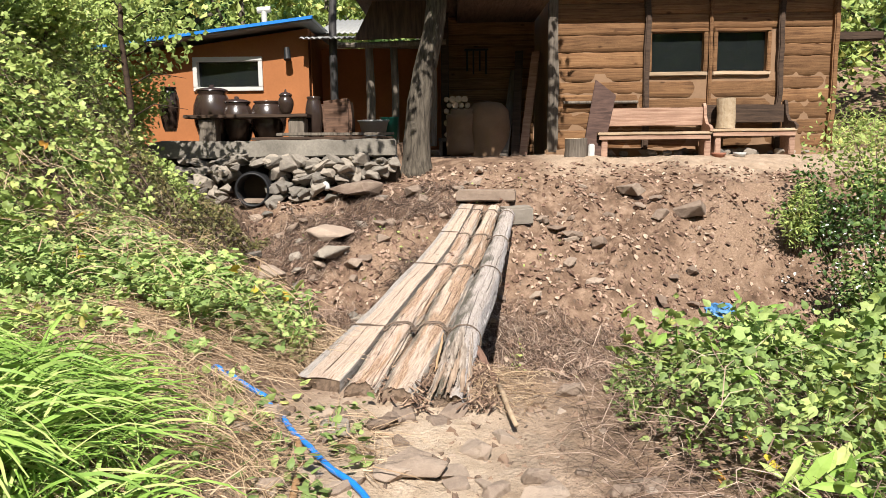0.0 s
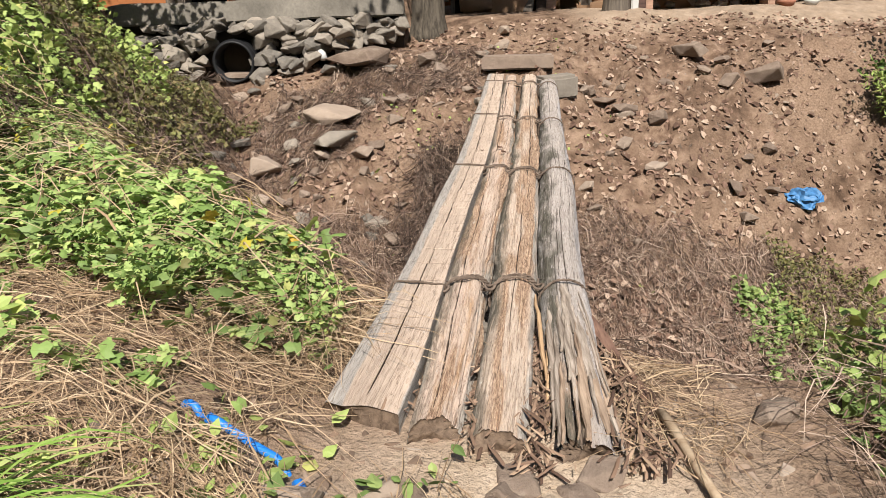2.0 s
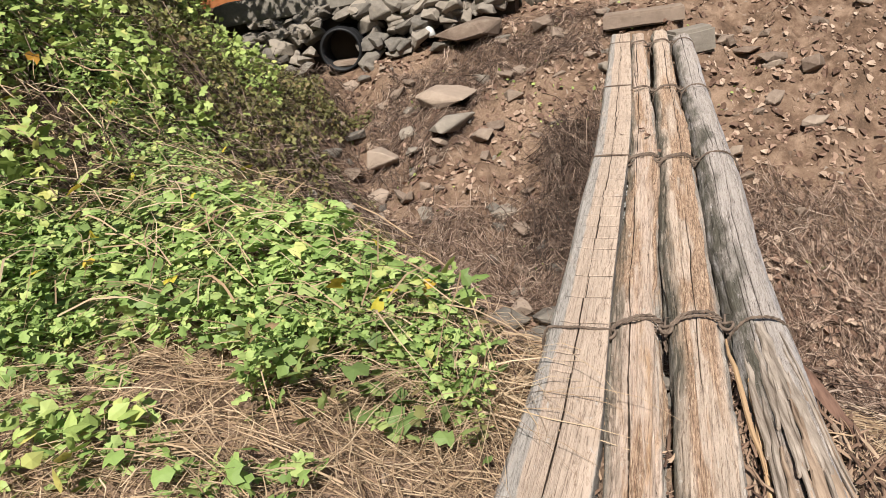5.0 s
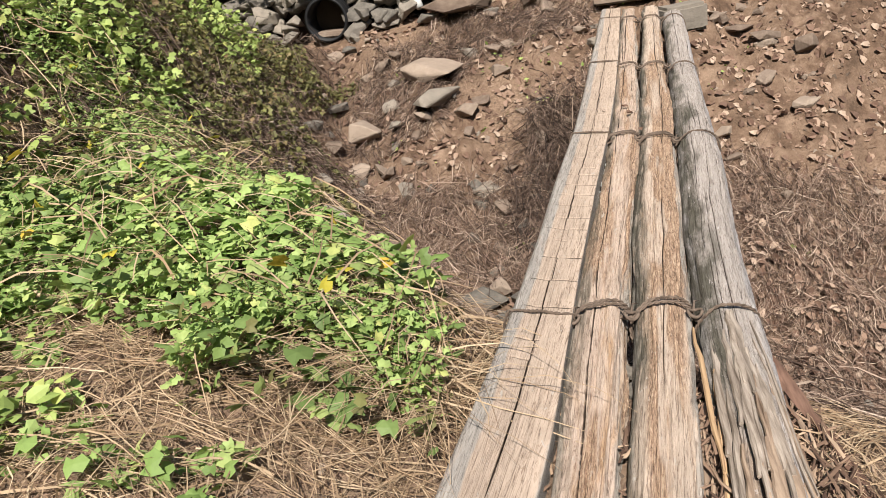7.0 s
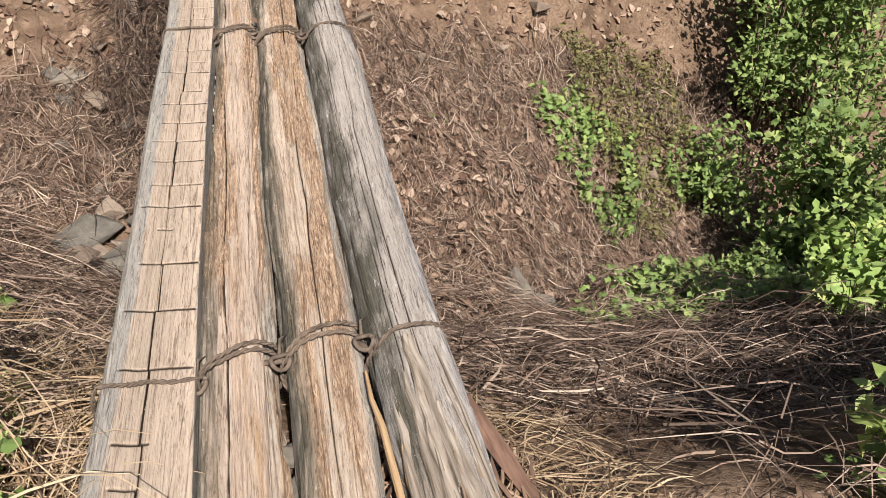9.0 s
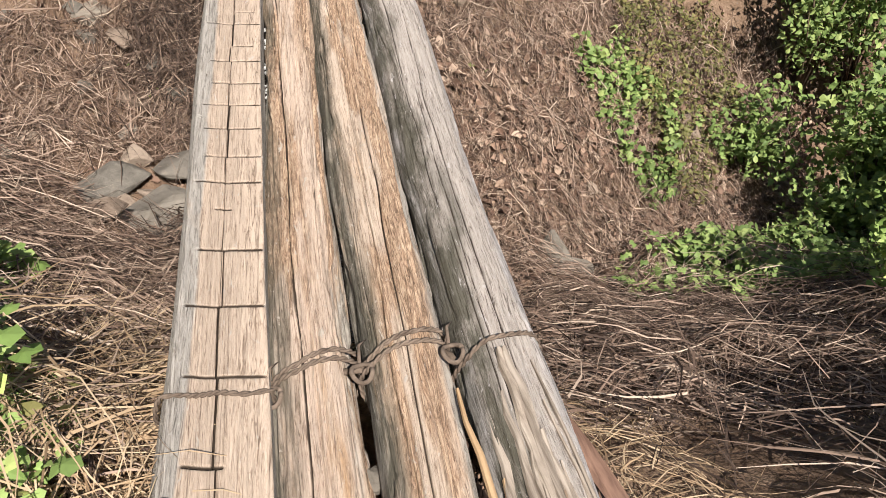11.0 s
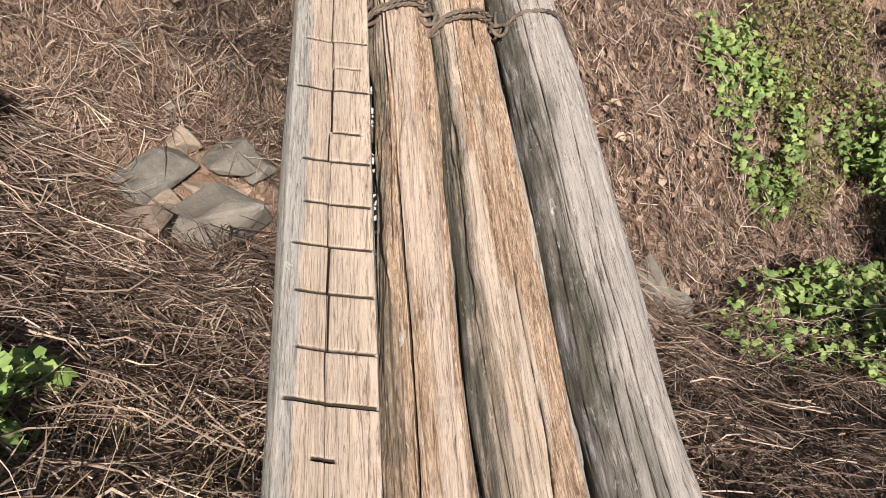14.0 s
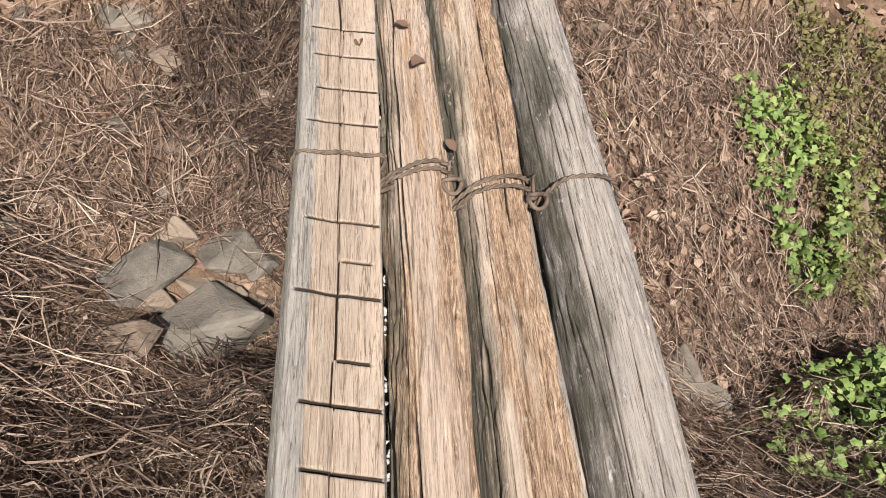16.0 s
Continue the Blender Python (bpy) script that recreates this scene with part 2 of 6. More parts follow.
LITTER = m_leaf("dead_leaves", [(0, (0.10, 0.058, 0.04)), (0.4, (0.22, 0.135, 0.098)), (0.8, (0.38, 0.26, 0.19)), (1, (0.52, 0.40, 0.31))], 0.75, 0.15)
PALESTRAW = m_leaf("pale_straw", [(0, (0.24, 0.155, 0.09)), (0.5, (0.42, 0.295, 0.185)), (1, (0.60, 0.46, 0.31))], 0.8, 0.15)
VINE = m_leaf("vine_leaves", [(0, (0.19, 0.25, 0.07)), (0.5, (0.33, 0.42, 0.12)), (0.85, (0.46, 0.55, 0.18)), (0.96, (0.54, 0.55, 0.18)), (1, (0.48, 0.42, 0.13))], 0.5, 0.3)
WEED = m_leaf("pale_weed_leaves", [(0, (0.17, 0.26, 0.07)), (0.45, (0.30, 0.42, 0.125)), (0.85, (0.43, 0.54, 0.19)), (1, (0.54, 0.56, 0.19))], 0.6, 0.3)
HERB = m_leaf("herb_leaves", [(0, (0.12, 0.18, 0.055)), (0.6, (0.23, 0.32, 0.10)), (1, (0.37, 0.44, 0.155))])
DARKLEAF = m_leaf("shade_leaves", [(0, (0.04, 0.085, 0.025)), (0.7, (0.11, 0.19, 0.05)), (1, (0.21, 0.29, 0.07))])
OLIVE = m_leaf("dry_creeper_leaves", [(0, (0.09, 0.085, 0.035)), (0.5, (0.18, 0.17, 0.065)), (0.8, (0.25, 0.25, 0.085)), (1, (0.30, 0.20, 0.11))])
GRASS = m_leaf("grass_blades", [(0, (0.15, 0.26, 0.045)), (0.6, (0.27, 0.42, 0.085)), (1, (0.48, 0.52, 0.2))], 0.5)
YELLOW = m_leaf("autumn_leaves", [(0, (0.42, 0.40, 0.05)), (0.6, (0.58, 0.45, 0.06)), (1, (0.6, 0.22, 0.06))])
FLOWER = m_leaf("white_petals", [(0, (0.75, 0.74, 0.7)), (1, (0.85, 0.85, 0.8))], 0.6)
# Near-black for crack shade and dirt; on no mesh.
CRACK = m_plain("shaded_crack", (0.045, 0.034, 0.026), 0.95, dirt=0.3, scale=40)
TWIG = m_wood("dry_stem", (0.12, 0.085, 0.06), (0.33, 0.24, 0.17), (4, 4, 20))
g_ = Mat("window_glass", 0.03, spec=0.5)
g_.b.inputs["Transmission Weight"].default_value = 0.9
GLASS = g_.base((0.10, 0.12, 0.12))

# ---- building helpers ----
RNG = np.random.default_rng(7)


def np_mesh(name, verts, tris, mat, uv=None, smooth=True):
    """A mesh from arrays of corners and triangles or quads."""
    me = bpy.data.meshes.new(name)
    k = tris.shape[1]
    me.vertices.add(len(verts))
    me.vertices.foreach_set("co", np.asarray(verts, np.float32).ravel())
    me.loops.add(tris.size)
    me.loops.foreach_set("vertex_index", np.asarray(tris, np.int32).ravel())
    me.polygons.add(len(tris))
    me.polygons.foreach_set("loop_start", np.arange(0, tris.size, k, dtype=np.int32))
    if uv is not None:
        me.uv_layers.new(name="UVMap").data.foreach_set("uv", np.asarray(uv, np.float32)[tris.ravel()].ravel())
    me.update(calc_edges=True)
    me.polygons.foreach_set("use_smooth", np.full(len(tris), smooth))
    me.materials.append(mat)
    return me


def put(name, me, parent=None, m=None, label=""):
    ob = new(name, me)
    if parent:
        ob.parent = parent
    if m is not None:
        ob.matrix_basis = m
    if label:
        ob["label"] = label
    return ob


def part(name, bm, mat, parent=None, label="", smooth=False, m=None):
    """Links a bmesh as one mesh object under a thing or a part."""
    me = bpy.data.meshes.new(name)
    for f in bm.faces:
        f.smooth = smooth
    bm.to_mesh(me)
    bm.free()
    me.materials.append(mat)
    return put(name, me, parent, m, label)


def thing(name, label, category, at=(0, 0, 0), rz=0, group="", kind=""):
    ob = new(name)
    ob.matrix_basis = pose(*at, 0, 0, rz)
    ob.empty_display_size = 0.1
    return tagged(ob, label, category, group, kind)


def box(x0, x1, y0, y1, z0, z1, bevel=0.008, wob=0.0, seed=0, cuts=0, bm=None):
    bm = bm or bmesh.new()
    r = bmesh.ops.create_cube(bm, size=1)
    for v in r["verts"]:
        v.co = Vector(((x0 + x1) / 2 + v.co.x * (x1 - x0), (y0 + y1) / 2 + v.co.y * (y1 - y0), (z0 + z1) / 2 + v.co.z * (z1 - z0)))
    if cuts:
        long = max(range(3), key=lambda i: (x1 - x0, y1 - y0, z1 - z0)[i])
        es = [e for e in bm.edges if abs((e.verts[0].co - e.verts[1].co)[long]) > 1e-6]
        bmesh.ops.subdivide_edges(bm, edges=es, cuts=cuts)
    if bevel:
        bmesh.ops.bevel(bm, geom=[e for e in bm.edges if e.calc_face_angle(0) > 0.5], offset=bevel, segments=2, affect="EDGES")
    if wob:
        for v in bm.verts:
            v.co += noise.noise_vector(v.co * 2.3 + Vector((seed * 3.7, seed, 0))) * wob
    return bm


def tube(points, radii, sides=12, cap=True, wob=0.0, bm=None):
    """A round bar along points, with a radius at each."""
    bm = bm or bmesh.new()
    pts = [Vector(p) for p in points]
    if isinstance(radii, (int, float)):
        radii = [radii] * len(pts)
    rings = []
    side = None
    for i, p in enumerate(pts):
        d = (pts[min(i + 1, len(pts) - 1)] - pts[max(i - 1, 0)]).normalized()
        if side is None:
            side = d.orthogonal().normalized()
        side = (side - d * side.dot(d)).normalized()
        up = d.cross(side)
        ring = []
        for k in range(sides):
            a = 2 * math.pi * k / sides
            q = p + (side * math.cos(a) + up * math.sin(a)) * radii[i]
            if wob:
                q += (q - p).normalized() * noise.noise(q * 5) * wob
            ring.append(bm.verts.new(q))
        rings.append(ring)
    for a, b in zip(rings, rings[1:]):
        for k in range(sides):
            bm.faces.new((a[k], a[(k + 1) % sides], b[(k + 1) % sides], b[k]))
    if cap:
        bm.faces.new(rings[0][::-1])
        bm.faces.new(rings[-1])
    return bm


def lathe(profile, sides=28, bm=None):
    """A turned shape from (radius, height) pairs, closed on the axis where the radius is 0."""
    bm = bm or bmesh.new()
    rings = []
    for r, z in profile:
        rings.append([bm.verts.new((r * math.cos(2 * math.pi * k / sides), r * math.sin(2 * math.pi * k / sides), z)) for k in range(sides)] if r > 0 else [bm.verts.new((0, 0, z))])
    for a, b in zip(rings, rings[1:]):
        for k in range(sides):
            j = (k + 1) % sides
            if len(a) == 1:
                bm.faces.new((a[0], b[j], b[k])) if len(b) > 1 else None
            elif len(b) == 1:
                bm.faces.new((a[k], a[j], b[0]))
            else:
                bm.faces.new((a[k], a[j], b[j], b[k]))
    return bm


def lattice(u, v, seed=0):
    """Smooth value noise of two arrays, about -1 to 1."""
    r = np.random.default_rng(seed).random((257, 257)) * 2 - 1
    iu, iv = np.floor(u).astype(int), np.floor(v).astype(int)
    fu, fv = u - iu, v - iv
    fu, fv = fu * fu * (3 - 2 * fu), fv * fv * (3 - 2 * fv)
    a, b = r[iu % 256, iv % 256], r[(iu + 1) % 256, iv % 256]
    c, d = r[iu % 256, (iv + 1) % 256], r[(iu + 1) % 256, (iv + 1) % 256]
    return (a * (1 - fu) + b * fu) * (1 - fv) + (c * (1 - fu) + d * fu) * fv


def fbm(u, v, seed=0, octaves=4):
    return sum(lattice(u * 2**k, v * 2**k, seed + k) * 0.5**k for k in range(octaves))


def spins(n, tilt, rng, up=None):
    """Turns for n scattered pieces: any heading, leaning up to tilt radians off upright."""
    h, a, b = rng.random(n) * 2 * np.pi, rng.normal(0, tilt, n), rng.normal(0, tilt, n)
    ch, sh, ca, sa, cb, sb = np.cos(h), np.sin(h), np.cos(a), np.sin(a), np.cos(b), np.sin(b)
    o, z = np.ones(n), np.zeros(n)
    rz = np.array([[ch, -sh, z], [sh, ch, z], [z, z, o]]).transpose(2, 0, 1)
    rx = np.array([[o, z, z], [z, ca, -sa], [z, sa, ca]]).transpose(2, 0, 1)
    ry = np.array([[cb, z, sb], [z, o, z], [-sb, z, cb]]).transpose(2, 0, 1)
    return ry @ rx @ rz


def scatter(name, shape, places, turns, sizes, mat, smooth=False):
    """One mesh of many copies of a small shape (corners, triangles)."""
    tv, tf = shape
    n, k = len(places), len(tv)
    v = np.einsum("nij,kj->nki", turns, tv) * sizes[:, None, None] + places[:, None, :]
    f = tf[None] + (np.arange(n) * k)[:, None, None]
    return np_mesh(name, v.reshape(-1, 3), f.reshape(-1, 3), mat, smooth=smooth)


def fan(outline, cup=0.15):
    """A leaf blade from its outline, one unit long, folded a little along the middle."""
    o = np.array(outline, float)
    z = -cup * np.abs(o[:, 0]) - 0.25 * (o[:, 1] - 0.35) ** 2
    v = np.vstack([[(0, 0.4, 0.03)], np.c_[o, z]])
    m = len(o)
    return v, np.array([(0, 1 + i, 1 + (i + 1) % m) for i in range(m)])


LOBED = fan([(0, 0), (0.46, 0.08), (0.24, 0.36), (0.4, 0.7), (0.02, 1), (-0.36, 0.74), (-0.22, 0.4), (-0.48, 0.14)])
FOLDED = (np.array([(0, 0, 0.0), (0.32, 0.5, -0.1), (0, 1, 0.0), (-0.32, 0.5, -0.1)]), np.array([(0, 1, 2), (0, 2, 3)]))
OVAL = fan([(0, 0), (0.27, 0.22), (0.3, 0.5), (0, 1), (-0.3, 0.5), (-0.27, 0.22)])
LANCE = fan([(0, 0), (0.13, 0.3), (0.1, 0.65), (0, 1), (-0.1, 0.65), (-0.13, 0.3)], 0.3)
CURLED = (np.array([(0, 0, 0.0), (0.32, 0.35, 0.2), (0.28, 0.75, 0.12), (0, 1, -0.05), (-0.3, 0.7, 0.22), (-0.3, 0.3, 0.05), (0, 0.5, -0.08)]), np.array([(6, 0, 1), (6, 1, 2), (6, 2, 3), (6, 3, 4), (6, 4, 5), (6, 5, 0)]))


def strands(name, roots, headings, lengths, width, mat, rise=0.2, droop=0.5, rng=RNG, segs=4, curl=0.6, lie=None):
    """Thin bent ribbons: straw, grass blades, dry stems."""
    n = len(roots)
    t = np.linspace(0, 1, segs + 1)
    bend = rng.normal(0, curl, n)
    up = np.abs(rng.normal(rise, rise * 0.5, n))
    ang = headings[:, None] + bend[:, None] * t[None]
    step = lengths[:, None] / segs
    x = np.cumsum(np.cos(ang) * step, 1) - np.cos(ang[:, :1]) * step
    y = np.cumsum(np.sin(ang) * step, 1) - np.sin(ang[:, :1]) * step
    z = lengths[:, None] * (up[:, None] * t - droop * up[:, None] * 2 * t**2)
    c = roots[:, None, :] + np.stack([x, y, z], 2)
    if lie is not None:
        g0, g1 = lie(roots[:, 0], roots[:, 1]), lie(c[..., 0], c[..., 1])
        c[..., 2] += np.clip(g1 - g0[:, None], -0.45 * lengths[:, None], 0.45 * lengths[:, None])
    tw = headings[:, None] + np.pi / 2 + rng.normal(0, 0.5, n)[:, None]
    w = width * (0.6 + 0.8 * rng.random(n))[:, None] * (1 - 0.75 * t[None] ** 2)
    s = np.stack([np.cos(tw) * w, np.sin(tw) * w, rng.normal(0, 0.5, n)[:, None] * w], 2)
    v = np.stack([c - s, c + s], 2).reshape(n, -1, 3)
    q = []
    for k in range(segs):
        a = 2 * k
        q += [(a, a + 1, a + 3), (a, a + 3, a + 2)]
    f = np.array(q)[None] + (np.arange(n) * 2 * (segs + 1))[:, None, None]
    return np_mesh(name, v.reshape(-1, 3), f.reshape(-1, 3), mat)

# ---- ground ----
AX_X = (-3.4, -3.0, -2.6, -2.3, -1.3, -0.6, 0.5, 1.6, 3.6, 9.0)
AX_Y = (12.0, 11.6, 10.0, 9.0, 7.7, 7.25, 7.0, 6.9, 7.3, 8.0)
AX_Z = (0.15, 0.08, -0.45, -0.72, -1.22, -1.47, -1.78, -2.1, -2.85, -3.6)


def smooth(a, b, t):
    t = np.clip((t - a) / (b - a), 0, 1)
    return t * t * (3 - 2 * t)


def ground_z(x, y, rough=True):
    """Height of the ground: near bank, gully with its bed falling to the right, far bank, yard, left hillside."""
    x, y = np.asarray(x, float), np.asarray(y, float)
    yb, zb = np.interp(x, AX_X, AX_Y), np.interp(x, AX_X, AX_Z)
    yn = np.interp(x, (-5, -3, -2, -1.2, -0.5, 0, 1, 2, 5, 9), (9.0, 6.6, 5.5, 4.95, 4.6, 4.4, 4.0, 3.82, 3.7, 3.4))
    yf = np.interp(x, (-3.4, -2, -0.6, 0.3, 3, 9), (12.1, 12.0, 11.5, 11.15, 11.3, 12.2))
    zf = np.interp(x, (-3.4, -2, -0.9, 0.3, 3, 9), (0.30, 0.45, 0.60, 0.46, 0.62, 0.7))
    near = 0.075 + 0.36 * np.clip(-x - 0.65, 0, 0.7) + 0.16 * np.clip(-x - 1.35, 0, 2.3) + 0.22 * np.exp(-(((x + 1.9) / 0.6) ** 2) - ((y - 2.2) / 0.7) ** 2) + 0.05 * np.clip(x - 1.5, 0, 4)
    near = near + 0.02 * np.exp(-(((x + 0.3) / 0.55) ** 2) - ((y - 4.0) / 0.55) ** 2)
    yard = np.interp(x, (-0.9, -0.6), (1.26, 1.0))
    un = np.clip((y - yn) / np.maximum(yb - yn, 0.3), 0, 1)
    uf = np.clip((y - yb) / np.maximum(yf - yb, 0.3), 0, 1)
    steep = smooth(0.1, 1.0, x)
    fall = steep * np.interp(un, (0, 0.1, 0.4, 0.7, 1), (0, 0.1, 0.45, 0.73, 1)) + (1 - steep) * np.interp(un, (0, 0.1, 0.4, 0.7, 1), (0, 0.07, 0.42, 0.74, 1))
    z = near + (zb - near) * fall
    far = zb + (zf - zb) * np.interp(uf, (0, 0.12, 0.3, 0.6, 0.75, 1), (0, 0.05, 0.25, 0.6, 0.8, 1))
    z = np.where(y > yb, far, z)
    up = smooth(0, 1.5, y - yf)
    z = np.where(y > yf, zf + (np.where(x < -0.75, zf + 0.15, yard) - zf) * up, z)
    z = np.where((x < -0.75) & (y > 12.32), np.maximum(z, 1.26), z)
    xl = np.interp(y, (-6, 2, 4.5, 6.5, 9, 11.5, 13, 14), (-6, -4.2, -2.8, -2.7, -3.05, -3.75, -5.6, -6.5))
    hill = np.clip(xl - x, 0, None)
    z = z + np.where(y < 30, np.minimum(1.05 * hill, 2.4 + 0.3 * hill), 0) * (1 - smooth(22, 30, y))
    z = z + 0.30 * np.clip(y - 21, 0, 45) + 0.25 * np.clip(x - 9, 0, 20) * smooth(10, 16, y)
    # Rise out of view behind and left, added to carry the light-blocking woods.
    z = z + 0.35 * np.clip(-11 - y, 0, 40) + 0.22 * np.clip(-14 - x, 0, 40)
    if rough:
        m = smooth(-0.4, 0.6, un * 2 - 0.3) * (y < 11.6) + 0.25
        z = z + m * (0.10 * fbm(x * 1.3, y * 1.3, 3) + 0.055 * fbm(x * 5, y * 5, 9) + 0.02 * fbm(x * 9, y * 9, 14, 2) * (y > 6.5))
    return z


def axis_steps(lo, hi, step, reach):
    mid = np.arange(lo, hi + step / 2, step)
    out = np.cumsum(step * 1.22 ** np.arange(1, 60))
    out = out[out < reach]
    return np.concatenate([lo - out[::-1], mid, hi + out])


gx, gy = axis_steps(-5.0, 6.0, 0.05, 600), axis_steps(0.0, 13.5, 0.05, 600)
GX, GY = np.meshgrid(gx, gy)
GZ = ground_z(GX, GY)
nx, ny = len(gx), len(gy)
idx = np.arange(nx * ny).reshape(ny, nx)
quads = np.stack([idx[:-1, :-1], idx[:-1, 1:], idx[1:, 1:], idx[1:, :-1]], -1).reshape(-1, 4)
gm = np_mesh("ground", np.c_[GX.ravel(), GY.ravel(), GZ.ravel()], quads, SOIL)
yard_a = gm.attributes.new("yard", "FLOAT", "POINT")
path_w = 0.85 * np.exp(-(((GX + 0.1) / 0.6) ** 2)) * (1 - smooth(3.6, 4.3, GY))
sand_w = np.clip(path_w + smooth(11.9, 12.5, GY + 0.35 * fbm(GX * 2, GY * 2, 5)) * smooth(1.2, 2.0, GX) * (GY < 16) * 0.5, 0, 1)
yard_a.data.foreach_set("value", sand_w.ravel().astype(np.float32))
tagged(put("ground", gm), "reddish-brown earth banks and gully floor with a sandy yard", "ground", kind="structure")


def on_ground(xy):
    return np.c_[xy, ground_z(xy[:, 0], xy[:, 1])]


def slope_turns(p, turns):
    """Turns laid over so that upright pieces stand square to the slope under them."""
    e = 0.06
    gx_ = (ground_z(p[:, 0] + e, p[:, 1]) - ground_z(p[:, 0] - e, p[:, 1])) / (2 * e)
    gy_ = (ground_z(p[:, 0], p[:, 1] + e) - ground_z(p[:, 0], p[:, 1] - e)) / (2 * e)
    n = np.c_[-gx_, -gy_, np.ones(len(p))]
    n /= np.linalg.norm(n, axis=1)[:, None]
    u = np.c_[n[:, 2], np.zeros(len(p)), -n[:, 0]]
    u /= np.linalg.norm(u, axis=1)[:, None]
    return np.stack([u, np.cross(n, u), n], 2) @ turns


def sprinkle(n, x0, x1, y0, y1, rng, keep=None):
    p = np.c_[rng.uniform(x0, x1, n), rng.uniform(y0, y1, n)]
    return p[keep(p[:, 0], p[:, 1])] if keep else p


# ---- log bridge ----
TOP_Y, TOP_Z = (3.4, 4.7, 5.4, 6.1, 6.5, 8.1, 10.9), (0.15, 0.205, 0.222, 0.258, 0.268, 0.32, 0.485)
bridge = thing("log_bridge", "footbridge of four weathered logs bound together with rope across the gully", "bridge")
LOGS = [
    # centre line (y, x), half widths, flatness of the top, material, ends
    ((3.3, 3.85, 4.23, 4.9, 5.7, 6.07, 6.58, 7.5, 8.5, 10.0, 11.4), (-0.74, -0.648, -0.572, -0.46, -0.34, -0.282, -0.2, -0.08, 0.035, 0.215, 0.375), (0.12, 0.122, 0.124, 0.1, 0.099, 0.098, 0.094, 0.098, 0.1, 0.09, 0.08), 0.62, LOG1, 3.9, 10.45),
    ((3.3, 3.8, 4.19, 4.87, 5.65, 6.03, 6.55, 7.5, 8.3, 9.64, 11.2), (-0.475, -0.40, -0.34, -0.26, -0.158, -0.09, -0.015, 0.095, 0.19, 0.355, 0.535), (0.08, 0.084, 0.088, 0.082, 0.087, 0.088, 0.083, 0.08, 0.076, 0.068, 0.055), 0.85, LOG2, 3.8, 10.4),
    ((3.3, 3.75, 4.17, 4.81, 5.6, 5.99, 6.53, 7.4, 8.22, 9.63, 11.1), (-0.285, -0.225, -0.162, -0.069, 0.025, 0.083, 0.155, 0.27, 0.372, 0.545, 0.72), (0.074, 0.076, 0.08, 0.087, 0.096, 0.093, 0.092, 0.09, 0.085, 0.079, 0.07), 0.9, LOG3, 3.73, 10.35),
    ((3.3, 3.7, 4.15, 4.78, 5.55, 5.95, 6.48, 7.3, 8.15, 9.5, 11.0), (-0.03, 0.012, 0.068, 0.124, 0.222, 0.284, 0.352, 0.455, 0.558, 0.723, 0.905), (0.08, 0.08, 0.084, 0.092, 0.104, 0.112, 0.104, 0.098, 0.093, 0.09, 0.09), 0.98, LOG4, 3.7, 10.0),
]
KERFS = (4.53, 4.635, 4.84, 5.033, 5.212, 5.36, 5.465, 5.573, 5.7, 5.815, 5.93, 6.055, 6.147, 6.295, 6.38, 6.485, 6.79, 6.911, 7.04, 7.15, 7.31, 7.42, 7.53, 7.66, 7.74, 7.88, 8.0, 8.12, 8.24, 8.4, 8.52, 8.66, 8.8, 8.96, 9.1, 9.25, 9.42, 9.6, 9.8, 10.0)
# the cuts that reach only part of the way across: place in KERFS, near and far end of the cut
SHORT = {0: (-0.05, 0.03), 1: (-0.06, 0.05), 5: (-0.02, 0.045), 12: (0.03, 0.092), 14: (0.035, 0.092), 20: (-0.02, 0.05), 25: (0.03, 0.092)}


def along(y, ys, vs):
    """A gently curved line through the points of a log."""
    return sum(np.interp(y + d, ys, vs) for d in (-0.24, -0.12, 0.0, 0.12, 0.24)) / 5


def log_top(y):
    return np.interp(y, TOP_Y, TOP_Z)


